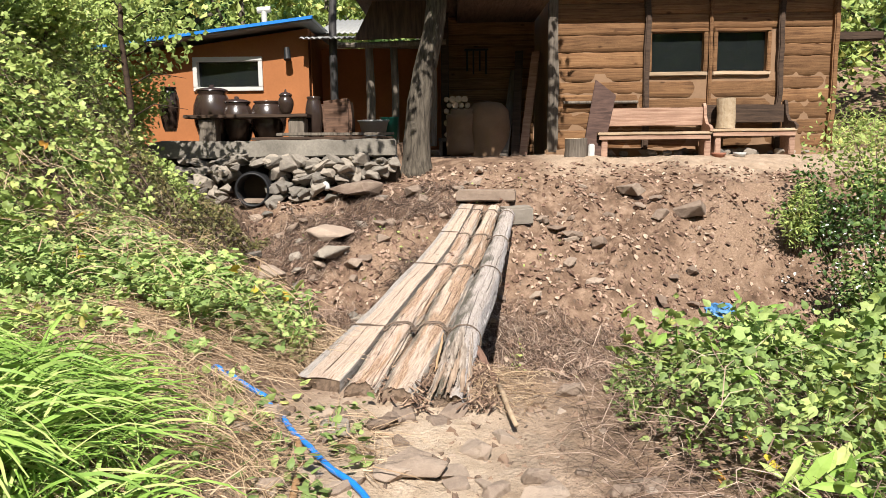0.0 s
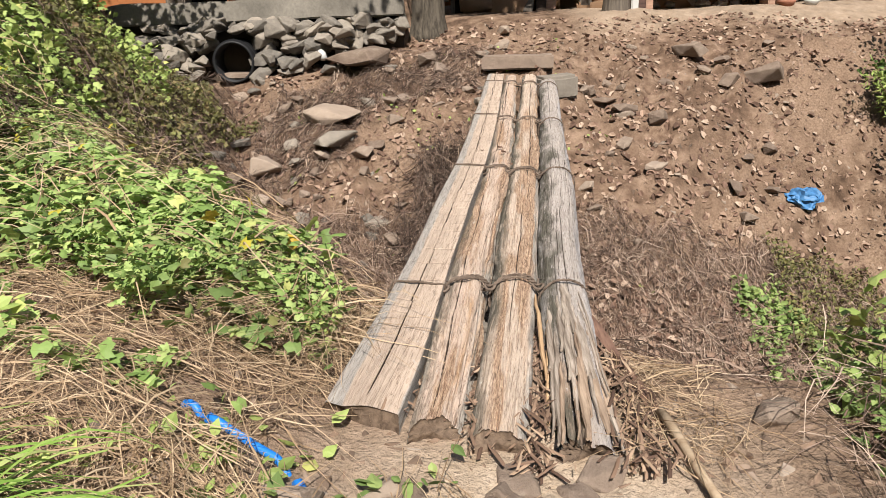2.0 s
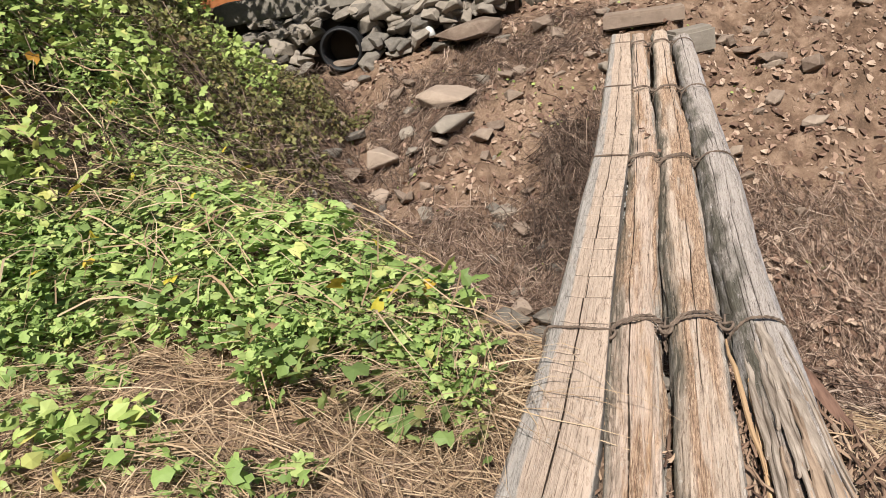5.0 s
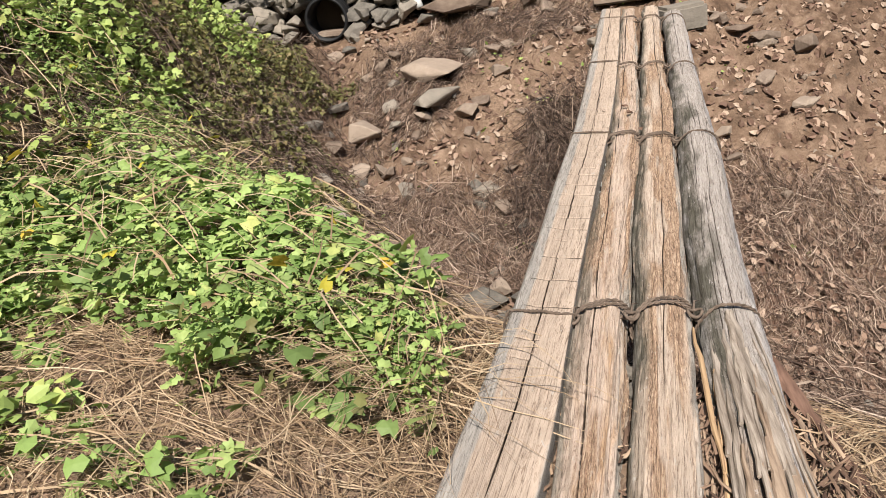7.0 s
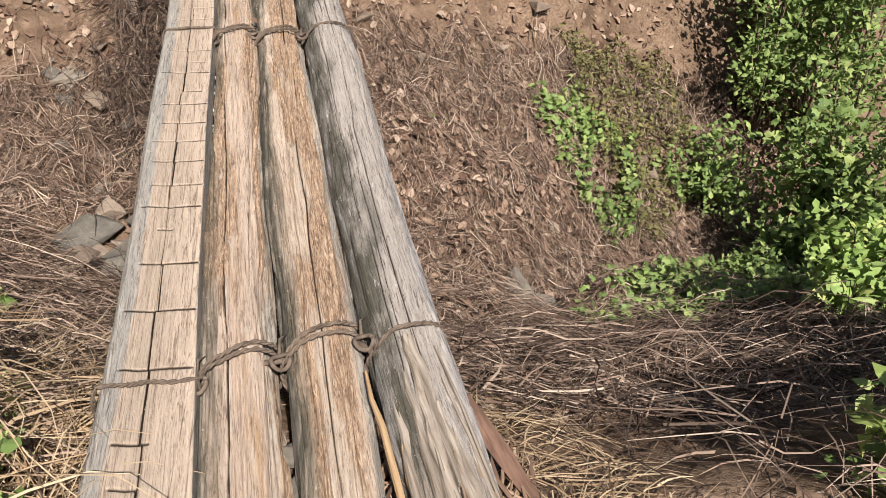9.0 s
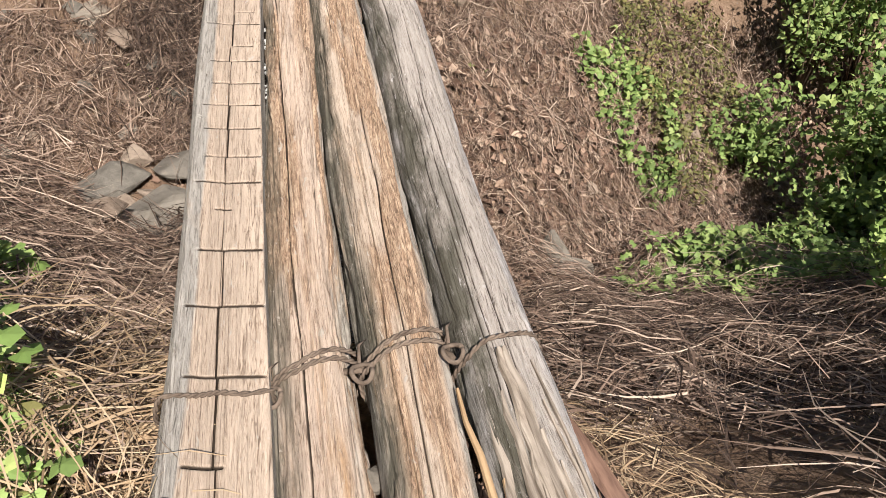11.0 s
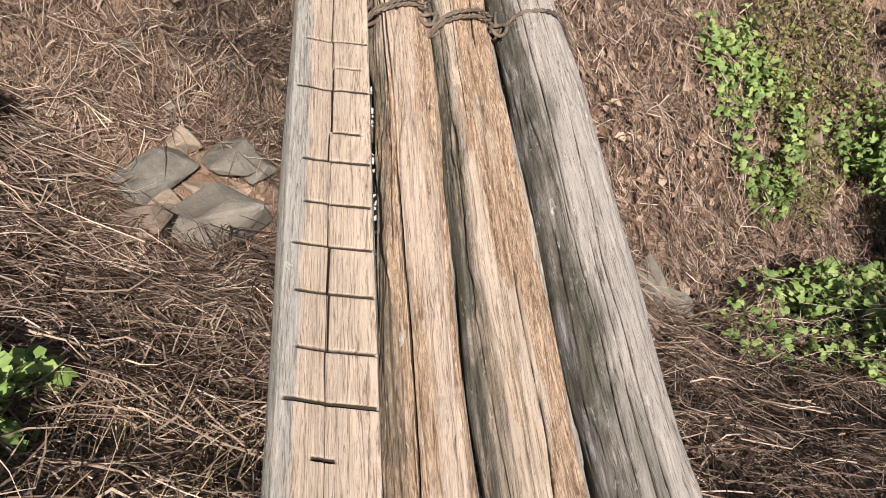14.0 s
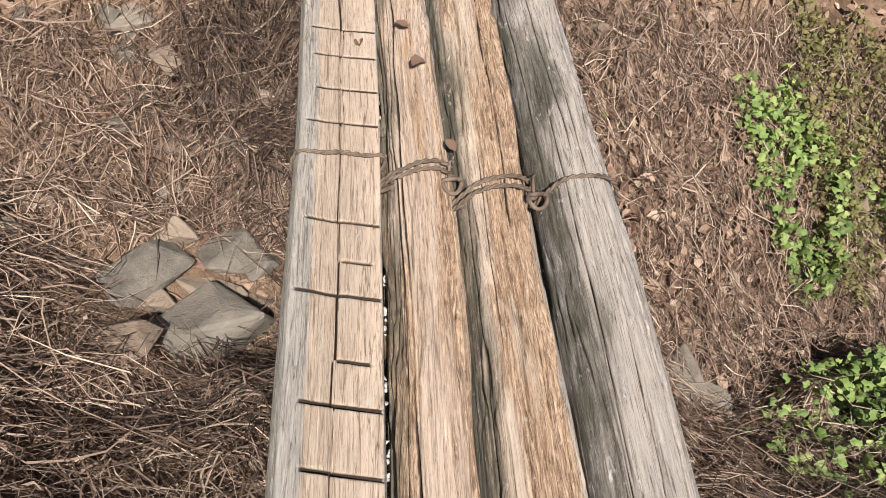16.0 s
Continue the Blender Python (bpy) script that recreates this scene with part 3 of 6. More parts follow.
def make_log(i):
    ly, lx, lr, flat, mat, y0, y1 = LOGS[i]
    rng = np.random.default_rng(40 + i)
    rows = np.concatenate([np.linspace(y0, 8.0, 235)[:-1], np.linspace(8.0, y1, 70)])
    if i == 0:
        rows = np.concatenate([rows] + [[k - 0.009, k - 0.0056, k - 0.003, k, k + 0.003, k + 0.0056, k + 0.009] for k in KERFS])
    rows = np.sort(rows)
    top = np.linspace(-0.6 * np.pi, 0.6 * np.pi, 185)
    a = np.concatenate([top, np.linspace(0.62 * np.pi, 1.38 * np.pi, 16)[1:-1]])
    A, Y = np.meshgrid(a, rows)
    R = along(Y, ly, lr)
    arc = A * R
    r = 1 + 0.0 * A
    c = np.cos(A)
    cut = flat + 0.05 * fbm(Y * 0.8, A * 0.0 + 3.3, 60 + i, 2)
    r = np.where(c > cut, cut / np.maximum(c, 1e-3), r)
    if i == 0:
        r = np.where((A > 0) & (A < 1.75), np.minimum(np.where(c > 0.05, cut / np.maximum(c, 0.05), 9.0), 1.08 / np.maximum(np.sin(A), 0.3)), r)
    d = 0.010 * fbm(Y * 1.1, A * 0.9 + 20, 70 + i, 3) * (0.5 if i == 0 else 1)
    grain = lattice(arc * 190 + 40, Y * 3.2, 80 + i)
    d += (0.0007 if i in (0, 3) else 0.0011) * grain
    torn = 0 * A
    if i in (1, 2):
        mask = smooth(-0.1, 0.35, fbm(arc * 9 + 9, Y * 0.55, 90 + i, 2) + (0.3 if i == 1 else -0.05))
        fibre = lattice(arc * 95 + 11 + 3 * fbm(Y * 1.5, arc * 6, 93, 2), Y * 3.1, 95 + i) + 0.6 * lattice(arc * 210, Y * 4.5, 97 + i)
        d += mask * (-0.009 + 0.0055 * fibre)
        torn = mask
    if i == 3:
        mask = smooth(0.4, 1.0, (4.75 - Y) + 0.6 * fbm(arc * 8, Y * 1.2, 99, 2)) * smooth(-0.02, 0.03, 0.05 - arc)
        d += mask * (-0.02 + 0.013 * lattice(arc * 110, Y * 2.4, 98) + 0.008 * np.sign(lattice(arc * 55, Y * 1.7, 96)))
        torn = 0.7 * mask
    if i:
        edge = {1: 0.0, 2: 0.1, 3: 0.34}[i]
        f1 = fbm(arc * 17 + 5, Y * 1.7 + 3, 171 + i, 4)
        d -= smooth(edge, edge + 0.07, f1) * {1: 0.006, 2: 0.006, 3: 0.003}[i]
        d -= smooth(0.3, 0.36, fbm(arc * 30, Y * 3.4, 181 + i, 3)) * 0.004
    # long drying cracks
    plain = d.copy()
    for k in range({0: 5, 1: 11, 2: 11, 3: 13}[i]):
        at = rng.uniform(-0.09, 0.09)
        s, e = sorted(rng.uniform(y0 - 1, y1 + 1, 2))
        if k == 0:
            at, s, e = {0: 0.022, 1: -0.03, 2: 0.02, 3: 0.075}[i], y0, y1
        w = rng.uniform(0.0010, 0.0016) * ((2.0 if i == 0 else 1.2) if k == 0 else 1)
        line = at + 0.012 * fbm(Y * 0.9, Y * 0 + k * 7.7, 100 + i, 3) + 0.004 * lattice(Y * 6, Y * 0 + k, 3)
        if i == 0 and k == 0:
            seg = np.searchsorted(KERFS, Y)
            jog = np.random.default_rng(7).uniform(-1, 1, (len(KERFS) + 1, 2))
            line = line + 0.009 * jog[seg, 0]
            w = 0.0018 + 0.0011 * jog[seg, 1]
        live = smooth(s, s + 0.25, Y) * (1 - smooth(e - 0.25, e, Y)) * smooth(-0.45, 0.1, lattice(Y * 1.3, Y * 0 + k * 3.1, 120 + i) + (0.5 if i == 0 and k == 0 else 0))
        d -= live * (0.03 if k == 0 else 0.010) * np.exp(-(((arc - line) / w) ** 2))
    if i == 0:
        for n, k in enumerate(KERFS):
            lo, hi = SHORT.get(n, (-0.06 - 0.024 * ((n * 53) % 10) / 10, 0.106))
            skew = k
            live = smooth(lo - 0.004, lo + 0.004, arc) * (1 - smooth(hi - 0.004, hi + 0.004, arc))
            d -= live * (0.014 + 0.006 * ((n * 37) % 10) / 10) * np.exp(-(((Y - skew) / (0.0027 + 0.0012 * ((n * 29) % 7) / 7)) ** 4))
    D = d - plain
    rad = R * r + d + (0.0, 0.009, 0.008, 0.003)[i]
    X = along(Y, ly, lx) + np.sin(A) * rad
    ztop = log_top(Y) - R * np.minimum(flat, 1)
    Z = ztop + np.cos(A) * rad
    Yo = Y + 0.022 * np.sin(A * 2 + i) * np.clip(1 - (Y - y0) / 0.3, 0, 1)
    if i == 0:
        Yo = Yo - 0.36 * (np.sin(A) * rad)
        Yo = Yo + np.clip(1 - (Y - y0) / 0.4, 0, 1) * -0.25 * np.sin(A) * rad
    nr, nc = A.shape
    v = np.c_[X.ravel(), Yo.ravel(), Z.ravel()]
    ix = np.arange(nr * nc).reshape(nr, nc)
    q = np.stack([ix[:-1], np.roll(ix, -1, 1)[:-1], np.roll(ix, -1, 1)[1:], ix[1:]], -1).reshape(-1, 4)
    uv = np.c_[arc.ravel() + 0.7 * i, Y.ravel()]
    me = np_mesh("log", v, q, mat, uv)
    me.attributes.new("flank", "FLOAT", "POINT").data.foreach_set("value", (np.clip((np.abs(A) - 0.55) / 0.6, 0, 1) if i else np.where(A < 0, np.clip((-A - 0.42) / 0.22, 0, 1), np.clip((A - 0.98) / 0.1, 0, 1))).ravel().astype(np.float32))
    # Left-flank mask of logs 2 to 4, for the painted moss and shade.
    me.attributes.new("moss_shade", "FLOAT", "POINT").data.foreach_set("value", ({0: 0, 1: 0.8}.get(i, 1) * smooth(0.0 if i == 3 else 0.35, 0.8 if i == 3 else 0.95, -A + (0.6 if i == 3 else 0.25) * fbm(arc * 9, Y * 3.5, 195, 4))).ravel().astype(np.float32))
    me.attributes.new("torn", "FLOAT", "POINT").data.foreach_set("value", (torn * smooth(0.0, 0.18, fbm(arc * 14, Y * 1.3, 191 + i, 3) - 0.03)).ravel().astype(np.float32))
    # Depth of cuts and cracks, for the shade and dirt painted inside them.
    me.attributes.new("grime_shade", "FLOAT", "POINT").data.foreach_set("value", np.clip(-D / 0.0105, 0, 1).ravel().astype(np.float32))
    log = put("log", me, bridge, label=("pale hewn log with a flat top and crosswise saw cuts", "brown log with a fibrous rotting surface", "tan weathered log with long cracks", "silver-grey log with a splintered near end")[i])
    # sawn ends, a little hollow, with growth rings
    for row, s in ((0, 1), (nr - 1, -1)):
        ring = v[ix[row]]
        cen = ring.mean(0)
        rr = [ring * f + cen * (1 - f) + np.array([0, s * h, 0]) for f, h in ((1, 0), (0.94, 0.004), (0.8, 0.012), (0.62, 0.006), (0.45, 0.014), (0.2, 0.008), (0.01, 0.01))]
        rv = np.concatenate(rr)
        m = len(ring)
        ii = np.arange(len(rv)).reshape(len(rr), m)
        qq = np.stack([ii[:-1], np.roll(ii, -1, 1)[:-1], np.roll(ii, -1, 1)[1:], ii[1:]], -1).reshape(-1, 4)
        put("end_grain", np_mesh("end_grain", rv, qq, ENDGRAIN), log, label="dark rotting end grain")
    return log


ENDGRAIN = m_wood("rotting_end_grain", (0.10, 0.065, 0.045), (0.34, 0.24, 0.17), (40, 40, 40))
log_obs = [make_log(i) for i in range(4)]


def rope_round(i, y, skew=0.0, r=0.0055):
    """A twisted rope round one log, with a loop at its edge."""
    ly, lx, lr, flat, *_ = LOGS[i]
    R, cx = float(along(y, ly, lr)), float(along(y, ly, lx))
    zc = float(log_top(y)) - R * min(flat, 1)
    bm = bmesh.new()
    for strand in range(2):
        pts = []
        n = 110
        for k in range(n):
            a = -math.pi * 0.95 + 1.9 * math.pi * k / (n - 1)
            rad = R * min(1, flat / max(math.cos(a), 1e-3)) if math.cos(a) > flat else R
            if i == 0 and 0 < a < 1.75:
                rad = R * min(flat / max(math.cos(a), 0.05), 1.08 / max(math.sin(a), 0.3))
            rad += r * 0.9 + (0.004, 0.012, 0.011, 0.009)[i]
            tw = a * R / 0.006 + strand * math.pi
            pts.append((cx + math.sin(a) * (rad + r * 0.55 * math.cos(tw)), y + skew * math.sin(a) * R + r * 0.55 * math.sin(tw) + 0.004 * math.sin(a * 5 + i), zc + math.cos(a) * (rad + r * 0.55 * math.cos(tw))))
        tube(pts, r * 0.62, 6, bm=bm)
    return part("rope_band", bm, ROPE, log_obs[i], "frayed brown twisted rope", True)


def rope_link(i, y, y2):
    """The rope that passes from one log to the next, with its ring-shaped knot."""
    a, b = LOGS[i], LOGS[i + 1]
    x0 = float(along(y, a[0], a[1]) + along(y, a[0], a[2]))
    x1 = float(along(y2, b[0], b[1]) - along(y2, b[0], b[2]))
    z = float(log_top(y))
    bm = bmesh.new()
    mid = (x0 + x1) / 2
    tube([(x0 - 0.035, y, z - 0.03), (x0, y, z - 0.04), (mid, (y + y2) / 2, z - 0.035), (x1, y2, z - 0.04), (x1 + 0.035, y2, z - 0.025)], 0.0075, 6, bm=bm)
    ring = [(mid + 0.022 * math.cos(t), y - 0.03 + 0.024 * math.sin(t), z - 0.012 + 0.006 * math.cos(t * 2)) for t in np.linspace(0, 2 * math.pi, 15)]
    tube(ring, 0.0055, 6, bm=bm)
    tube([(mid, y - 0.005, z - 0.02), (mid + 0.01, y + 0.04, z - 0.01), (mid + 0.03, y + 0.06, z - 0.02)], [0.005, 0.004, 0.001], 5, bm=bm)
    part("rope_knot", bm, ROPE, bridge, "knotted brown rope loop", True)


for ys in ((4.79, 4.79, 4.78, 4.74), (6.68, 6.58, 6.5, 6.5), (8.37, 8.2, 8.14, 8.08), (9.98, 9.86, 9.8, 9.75)):
    for i, y in enumerate(ys):
        rope_round(i, y, -0.25 if i == 0 else 0.12)
        if i in (1, 2):
            rope_round(i, y + 0.014 + 0.006 * i, 0.22)
    for i in range(3):
        rope_link(i, ys[i], ys[i + 1])


def splinter(a, b, w, mat, label):
    a, b = Vector(a), Vector(b)
    d = b - a
    s = d.cross(Vector((0, 0, 1))).normalized()
    bm = bmesh.new()
    n = 9
    rows = []
    for k in range(n):
        t = k / (n - 1)
        p = a + d * t + s * 0.008 * noise.noise(Vector((t * 5, a.x * 9, 0))) + Vector((0, 0, 0.006 * noise.noise(Vector((t * 7, 4, a.y * 5)))))
        ww = w * (0.35 + 1.3 * t * (1 - t) + 0.3 * abs(noise.noise(Vector((t * 9, a.x * 30, 7)))))
        rows.append([bm.verts.new(p + s * ww * u + Vector((0, 0, h))) for u, h in ((-1, 0), (-0.4, 0.005), (0.5, 0.004), (1, -0.002), (0.2, -0.008))])
    for r0, r1 in zip(rows, rows[1:]):
        for k in range(5):
            bm.faces.new((r0[k], r0[(k + 1) % 5], r1[(k + 1) % 5], r1[k]))
    bm.faces.new(rows[0][::-1]), bm.faces.new(rows[-1])
    return part("splinter", bm, mat, bridge, label)


SPLIT = m_wood("fresh_split_wood", (0.48, 0.29, 0.16), (0.85, 0.58, 0.34), (60, 5, 60))
GREYSPLIT = m_wood("grey_split_wood", (0.22, 0.165, 0.125), (0.72, 0.6, 0.5), (60, 5, 60))
OLDSPLIT = m_wood("old_split_wood", (0.27, 0.18, 0.125), (0.66, 0.49, 0.36), (60, 5, 60))
splinter((0.0, 4.66, 0.19), (-0.04, 4.05, 0.15), 0.011, SPLIT, "orange freshly split sliver")
splinter((0.02, 4.45, 0.17), (-0.06, 3.85, 0.10), 0.012, SPLIT, "orange freshly split sliver")
splinter((-0.05, 4.3, 0.13), (-0.1, 3.7, 0.06), 0.018, OLDSPLIT, "grey split sliver")
sr = random.Random(17)
for k in range(30):
    u = sr.uniform(-1.0, 1.25)
    ya = sr.uniform(4.25, 4.72) if k % 3 else sr.uniform(4.0, 4.4)
    yb_ = max(3.68, ya - sr.uniform(0.35, 0.8))
    ends = []
    for y, out in ((ya, 0.0), (yb_, 0.02 * u)):
        r = float(along(y, LOGS[3][0], LOGS[3][2]))
        a = 0.85 * u
        ends.append((float(along(y, LOGS[3][0], LOGS[3][1])) + math.sin(a) * (r + 0.004) + out + 0.03 * max(u, 0) * (y == yb_), y, float(log_top(y)) - r + math.cos(a) * (r + (0.003 if y == ya else 0.008)) - 0.02 * max(u, 0) * (y == yb_)))
    splinter(ends[0], ends[1], sr.uniform(0.006, 0.017), (OLDSPLIT, GREYSPLIT, GREYSPLIT)[k % 3], "grey split sliver")
for xa, ya, xb, yb_ in ((-0.46, 4.6, -0.52, 4.0), (-0.44, 4.35, -0.5, 3.9), (-0.17, 4.4, -0.2, 3.85), (-0.06, 4.25, -0.11, 3.72), (0.2, 4.3, 0.2, 3.8), (0.22, 4.1, 0.19, 3.72)):
    splinter((xa, ya, 0.12), (xb, yb_, 0.08), 0.016, OLDSPLIT, "brown split sliver")

REDBARK = m_wood("red_bark", (0.13, 0.07, 0.05), (0.36, 0.21, 0.15), (50, 4, 50))
splinter((0.17, 4.66, 0.15), (0.252, 4.2, 0.105), 0.026, REDBARK, "long curled strip of reddish bark")
splinter((0.235, 4.34, 0.115), (0.292, 3.8, 0.095), 0.026, REDBARK, "long curled strip of reddish bark")
stick = thing("grey_stick", "pale barkless stick lying on the dry grass", "stick")
part("stem", tube([(0.28, 3.88, 0.125), (0.292, 3.78, 0.12), (0.305, 3.6, 0.11), (0.325, 3.42, 0.10)], [0.016, 0.016, 0.013, 0.009], 9, wob=0.004), PALEWOOD, stick, smooth=True)

# ---- stone step and retaining wall ----


def rock_mesh(seed, flat=0.6, n=13, bevel=0.025):
    """An angular broken stone, about one unit across."""
    r = random.Random(seed)
    bm = bmesh.new()
    for _ in range(n):
        v = Vector((r.uniform(-1, 1), r.uniform(-1, 1), r.uniform(-1, 1)))
        v = v / max(abs(v.x), abs(v.y), abs(v.z)) * r.uniform(0.38, 0.52)
        bm.verts.new((v.x, v.y * 0.8, v.z * flat))
    h = bmesh.ops.convex_hull(bm, input=bm.verts[:])
    bmesh.ops.delete(bm, geom=list({g for g in h["geom_interior"] if isinstance(g, bmesh.types.BMVert)}), context="VERTS")
    bmesh.ops.dissolve_limit(bm, angle_limit=0.2, verts=bm.verts[:], edges=bm.edges[:])
    if bevel:
        bmesh.ops.bevel(bm, geom=bm.edges[:], offset=bevel, segments=1, affect="EDGES")
    bmesh.ops.triangulate(bm, faces=bm.faces[:])
    me = bpy.data.meshes.new("rock")
    bm.to_mesh(me)
    bm.free()
    return me


ROCKS = [rock_mesh(s, 0.45 + 0.1 * (s % 4)) for s in range(9)]
for me in ROCKS:
    me.materials.append(STONE)
EARTH_ROCKS = [rock_mesh(s + 50, 0.45 + 0.1 * (s % 4)) for s in range(6)]
for me in EARTH_ROCKS:
    me.materials.append(PEBBLE)
RR = random.Random(5)


def rock(x, y, size, label, k=None, z=None, sink=0.25, pool=ROCKS, parent=None, rx=12, aspect=1.0, name="rock", tall=1.0):
    ob = new(name, pool[(k if k is not None else RR.randrange(99)) % len(pool)])
    zz = float(ground_z(x, y)) if z is None else z
    ob.matrix_basis = pose(x, y, zz + size * (0.28 - sink), RR.uniform(-rx, rx), RR.uniform(-rx, rx), RR.uniform(0, 360)) @ Matrix.Diagonal((size * aspect, size, size * tall, 1))
    if parent:
        ob.parent = parent
    else:
        tagged(ob, label, "rock", "loose rocks")
    return ob


step = tagged(part("stone_step", box(-0.41, 0.41, -0.17, 0.17, -0.16, 0.0, 0.02, 0.02, 3, 5), PEBBLE), "flat tan-brown stone slab at the far end of the logs", "step")
step.matrix_basis = pose(0.57, 10.9, 0.62, 0, 0, -8)
step2 = tagged(part("stone_block", box(-0.2, 0.2, -0.15, 0.15, -0.25, 0.0, 0.03, 0.03, 8, 2), STONE), "grey stone block wedged under the log ends", "rock")
step2.matrix_basis = pose(0.92, 10.35, 0.43, 0, 0, 12)

wall = thing("wall_1", "low dry-stone retaining wall of grey rocks under a concrete slab", "wall", kind="structure")
part("slab", box(-4.6, -0.78, 12.1, 12.55, 1.06, 1.33, 0.02, 0.025, 2, 24), CONCRETE, wall, "stained cracked concrete slab edge")
for k in range(230):
    x = RR.uniform(-4.3, -0.85)
    foot = 0.25 + 0.75 * max(0, (x + 3.4) / 2.6) ** 1.2 if x > -3.4 else 0.25
    z = RR.uniform(foot - 0.1, 1.05)
    if (x + 3.0) ** 2 + (z - 0.58) ** 2 < 0.38**2:
        continue
    rock(x, 12.16 + RR.uniform(-0.1, 0.12) - 0.3 * (1.05 - z), RR.uniform(0.14, 0.36), "", z=z, sink=0.28, parent=wall, rx=25, aspect=1.35)
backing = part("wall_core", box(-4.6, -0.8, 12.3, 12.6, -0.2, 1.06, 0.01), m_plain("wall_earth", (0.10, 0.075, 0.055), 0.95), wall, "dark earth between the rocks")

drain = thing("drain_pipe", "black corrugated plastic drain pipe in the stone wall", "pipe", (-3.0, 12.0, 0.58))
bm = bmesh.new()
prof = []
for k in range(22):
    prof.append((0.265 if k % 4 < 2 else 0.285, k * 0.028))
pr = [(0.235, 0.6), (0.235, 0.0)] + prof
lathe(pr, 32, bm)
part("pipe_shell", bm, BLACK, drain, smooth=True, m=pose(0, -0.12, 0, -90, 0, 0) @ pose(0, 0, 0))
part("pipe_floor", box(-0.19, 0.19, 0.0, 0.45, -0.24, -0.17, 0.02, 0.03, 4, 3), PEBBLE, drain, "gravel and leaves in the pipe")
spout = thing("white_spout", "short white plastic pipe sticking out of the rocks", "pipe", (-1.94, 12.0, 0.70))
bm = tube([(-0.12, 0.1, 0.05), (0, 0, 0), (0.1, -0.14, -0.06), (0.12, -0.17, -0.12)], 0.045, 14)
part("pipe_body", bm, WHITE, spout, smooth=True)

# ---- log house ----
house = thing("log_house", "rustic honey-brown log house with clay-filled walls and two dark windows", "house")
X0, X1, YF = 1.80, 6.75, 13.8


def course(x0, x1, z0, z1, seed, y=YF, mat=WALLWOOD):
    bm = bmesh.new()
    n = 17
    prof = [(0.0, 0.0), (-0.013, 0.03), (-0.017, 0.3), (-0.018, 0.6), (-0.016, 0.9), (-0.013, 0.975), (0.0, 1.0)]
    rows = []
    for k in range(n):
        t = k / (n - 1)
        wob = 0.026 * noise.noise(Vector((t * 4 + seed * 3.3, seed, 0))) + 0.012 * noise.noise(Vector((t * 11 + seed * 1.7, seed, 4)))
        rows.append([bm.verts.new((x0 + (x1 - x0) * t, y + d * (1 + 2.5 * wob) + wob * 0.6, z0 + (z1 - z0) * u + (wob if 0 < u < 1 else wob * 0.5))) for d, u in prof])
    for a, b in zip(rows, rows[1:]):
        for k in range(len(prof) - 1):
            bm.faces.new((a[k], b[k], b[k + 1], a[k + 1]))
    bm.faces.new(rows[0][::-1]), bm.faces.new(rows[-1])
    return bm


front = part("front_wall", box(X0, X1, YF - 0.012, YF + 0.22, 0.9, 2.42, 0.0), MUD, house)
part("front_wall", box(X0, X1, YF + 0.01, YF + 0.22, 3.13, 4.4, 0.0), MUD, house)
for a, b in ((X0, 3.57), (4.47, 4.7), (5.56, X1)):
    part("front_wall", box(a, b, YF + 0.01, YF + 0.22, 2.42, 3.13, 0.0), MUD, house)
sd = 0
for bx0, bx1 in ((1.93, 3.46), (3.52, 5.76), (5.82, 6.72)):
    z = 1.12
    while z < 4.3:
        h = RR.uniform(0.2, 0.36)
        sd += 1
        if bx0 == 3.52 and z + h > 2.36 and z < 3.16:
            z = 3.17 if z + h > 2.40 else z
            if z < 3:
                part("wall_log", course(bx0, bx1, z, 2.34, sd), WALLWOOD, front, smooth=True)
                z = 3.17
            continue
        part("wall_log", course(bx0, bx1, z, z + h - 0.001, sd), WALLWOOD, front, smooth=True)
        z += h
for x, w, seed in ((1.86, 0.09, 1), (3.49, 0.05, 2), (5.79, 0.05, 3), (6.72, 0.05, 4)):
    part("wall_post", box(x - w, x + w, YF - 0.11, YF + 0.02, 1.0, 4.4, 0.02, 0.03, seed, 12), GREYWOOD if x < 2 else (WALLWOOD if x > 6 else DARKWOOD), house, "dark upright post" if x < 6 else "brown upright post")
for x0, x1 in ((3.57, 4.47), (4.70, 5.56)):
    win = part("window", box(x0, x1, YF + 0.06, YF + 0.075, 2.44, 3.11, 0.0), GLASS, house, "dark glazed fixed window")
    for a, b, c, d in ((x0 - 0.07, x1 + 0.07, 2.37, 2.44), (x0 - 0.07, x1 + 0.07, 3.11, 3.17), (x0 - 0.07, x0, 2.44, 3.11), (x1, x1 + 0.07, 2.44, 3.11)):
        part("window_frame", box(a, b, YF - 0.075, YF + 0.09, c, d, 0.012, 0.012, int(a * 10), 4), PALEWOOD if c < 2.4 else WALLWOOD, win, "worn wooden frame")
part("wall_post", box(4.555, 4.615, YF - 0.085, YF + 0.02, 1.1, 3.9, 0.015, 0.03, 6, 10), WALLWOOD, house)
# Unseen back wall, coloured dark so the rooms behind the windows look unlit.
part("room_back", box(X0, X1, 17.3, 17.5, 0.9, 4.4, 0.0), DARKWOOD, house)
part("side_wall", box(X1 - 0.2, X1, YF + 0.22, 17.3, 0.9, 4.4, 0.0), MUD, house)
part("side_wall", box(X0, X0 + 0.2, YF + 0.22, 17.3, 0.9, 4.4, 0.0), MUD, house)
part("foundation", box(X0 - 0.05, X1 + 0.05, YF - 0.1, YF + 0.2, 0.8, 1.13, 0.04, 0.05, 9, 20), MUD, house, "mud and stone footing")
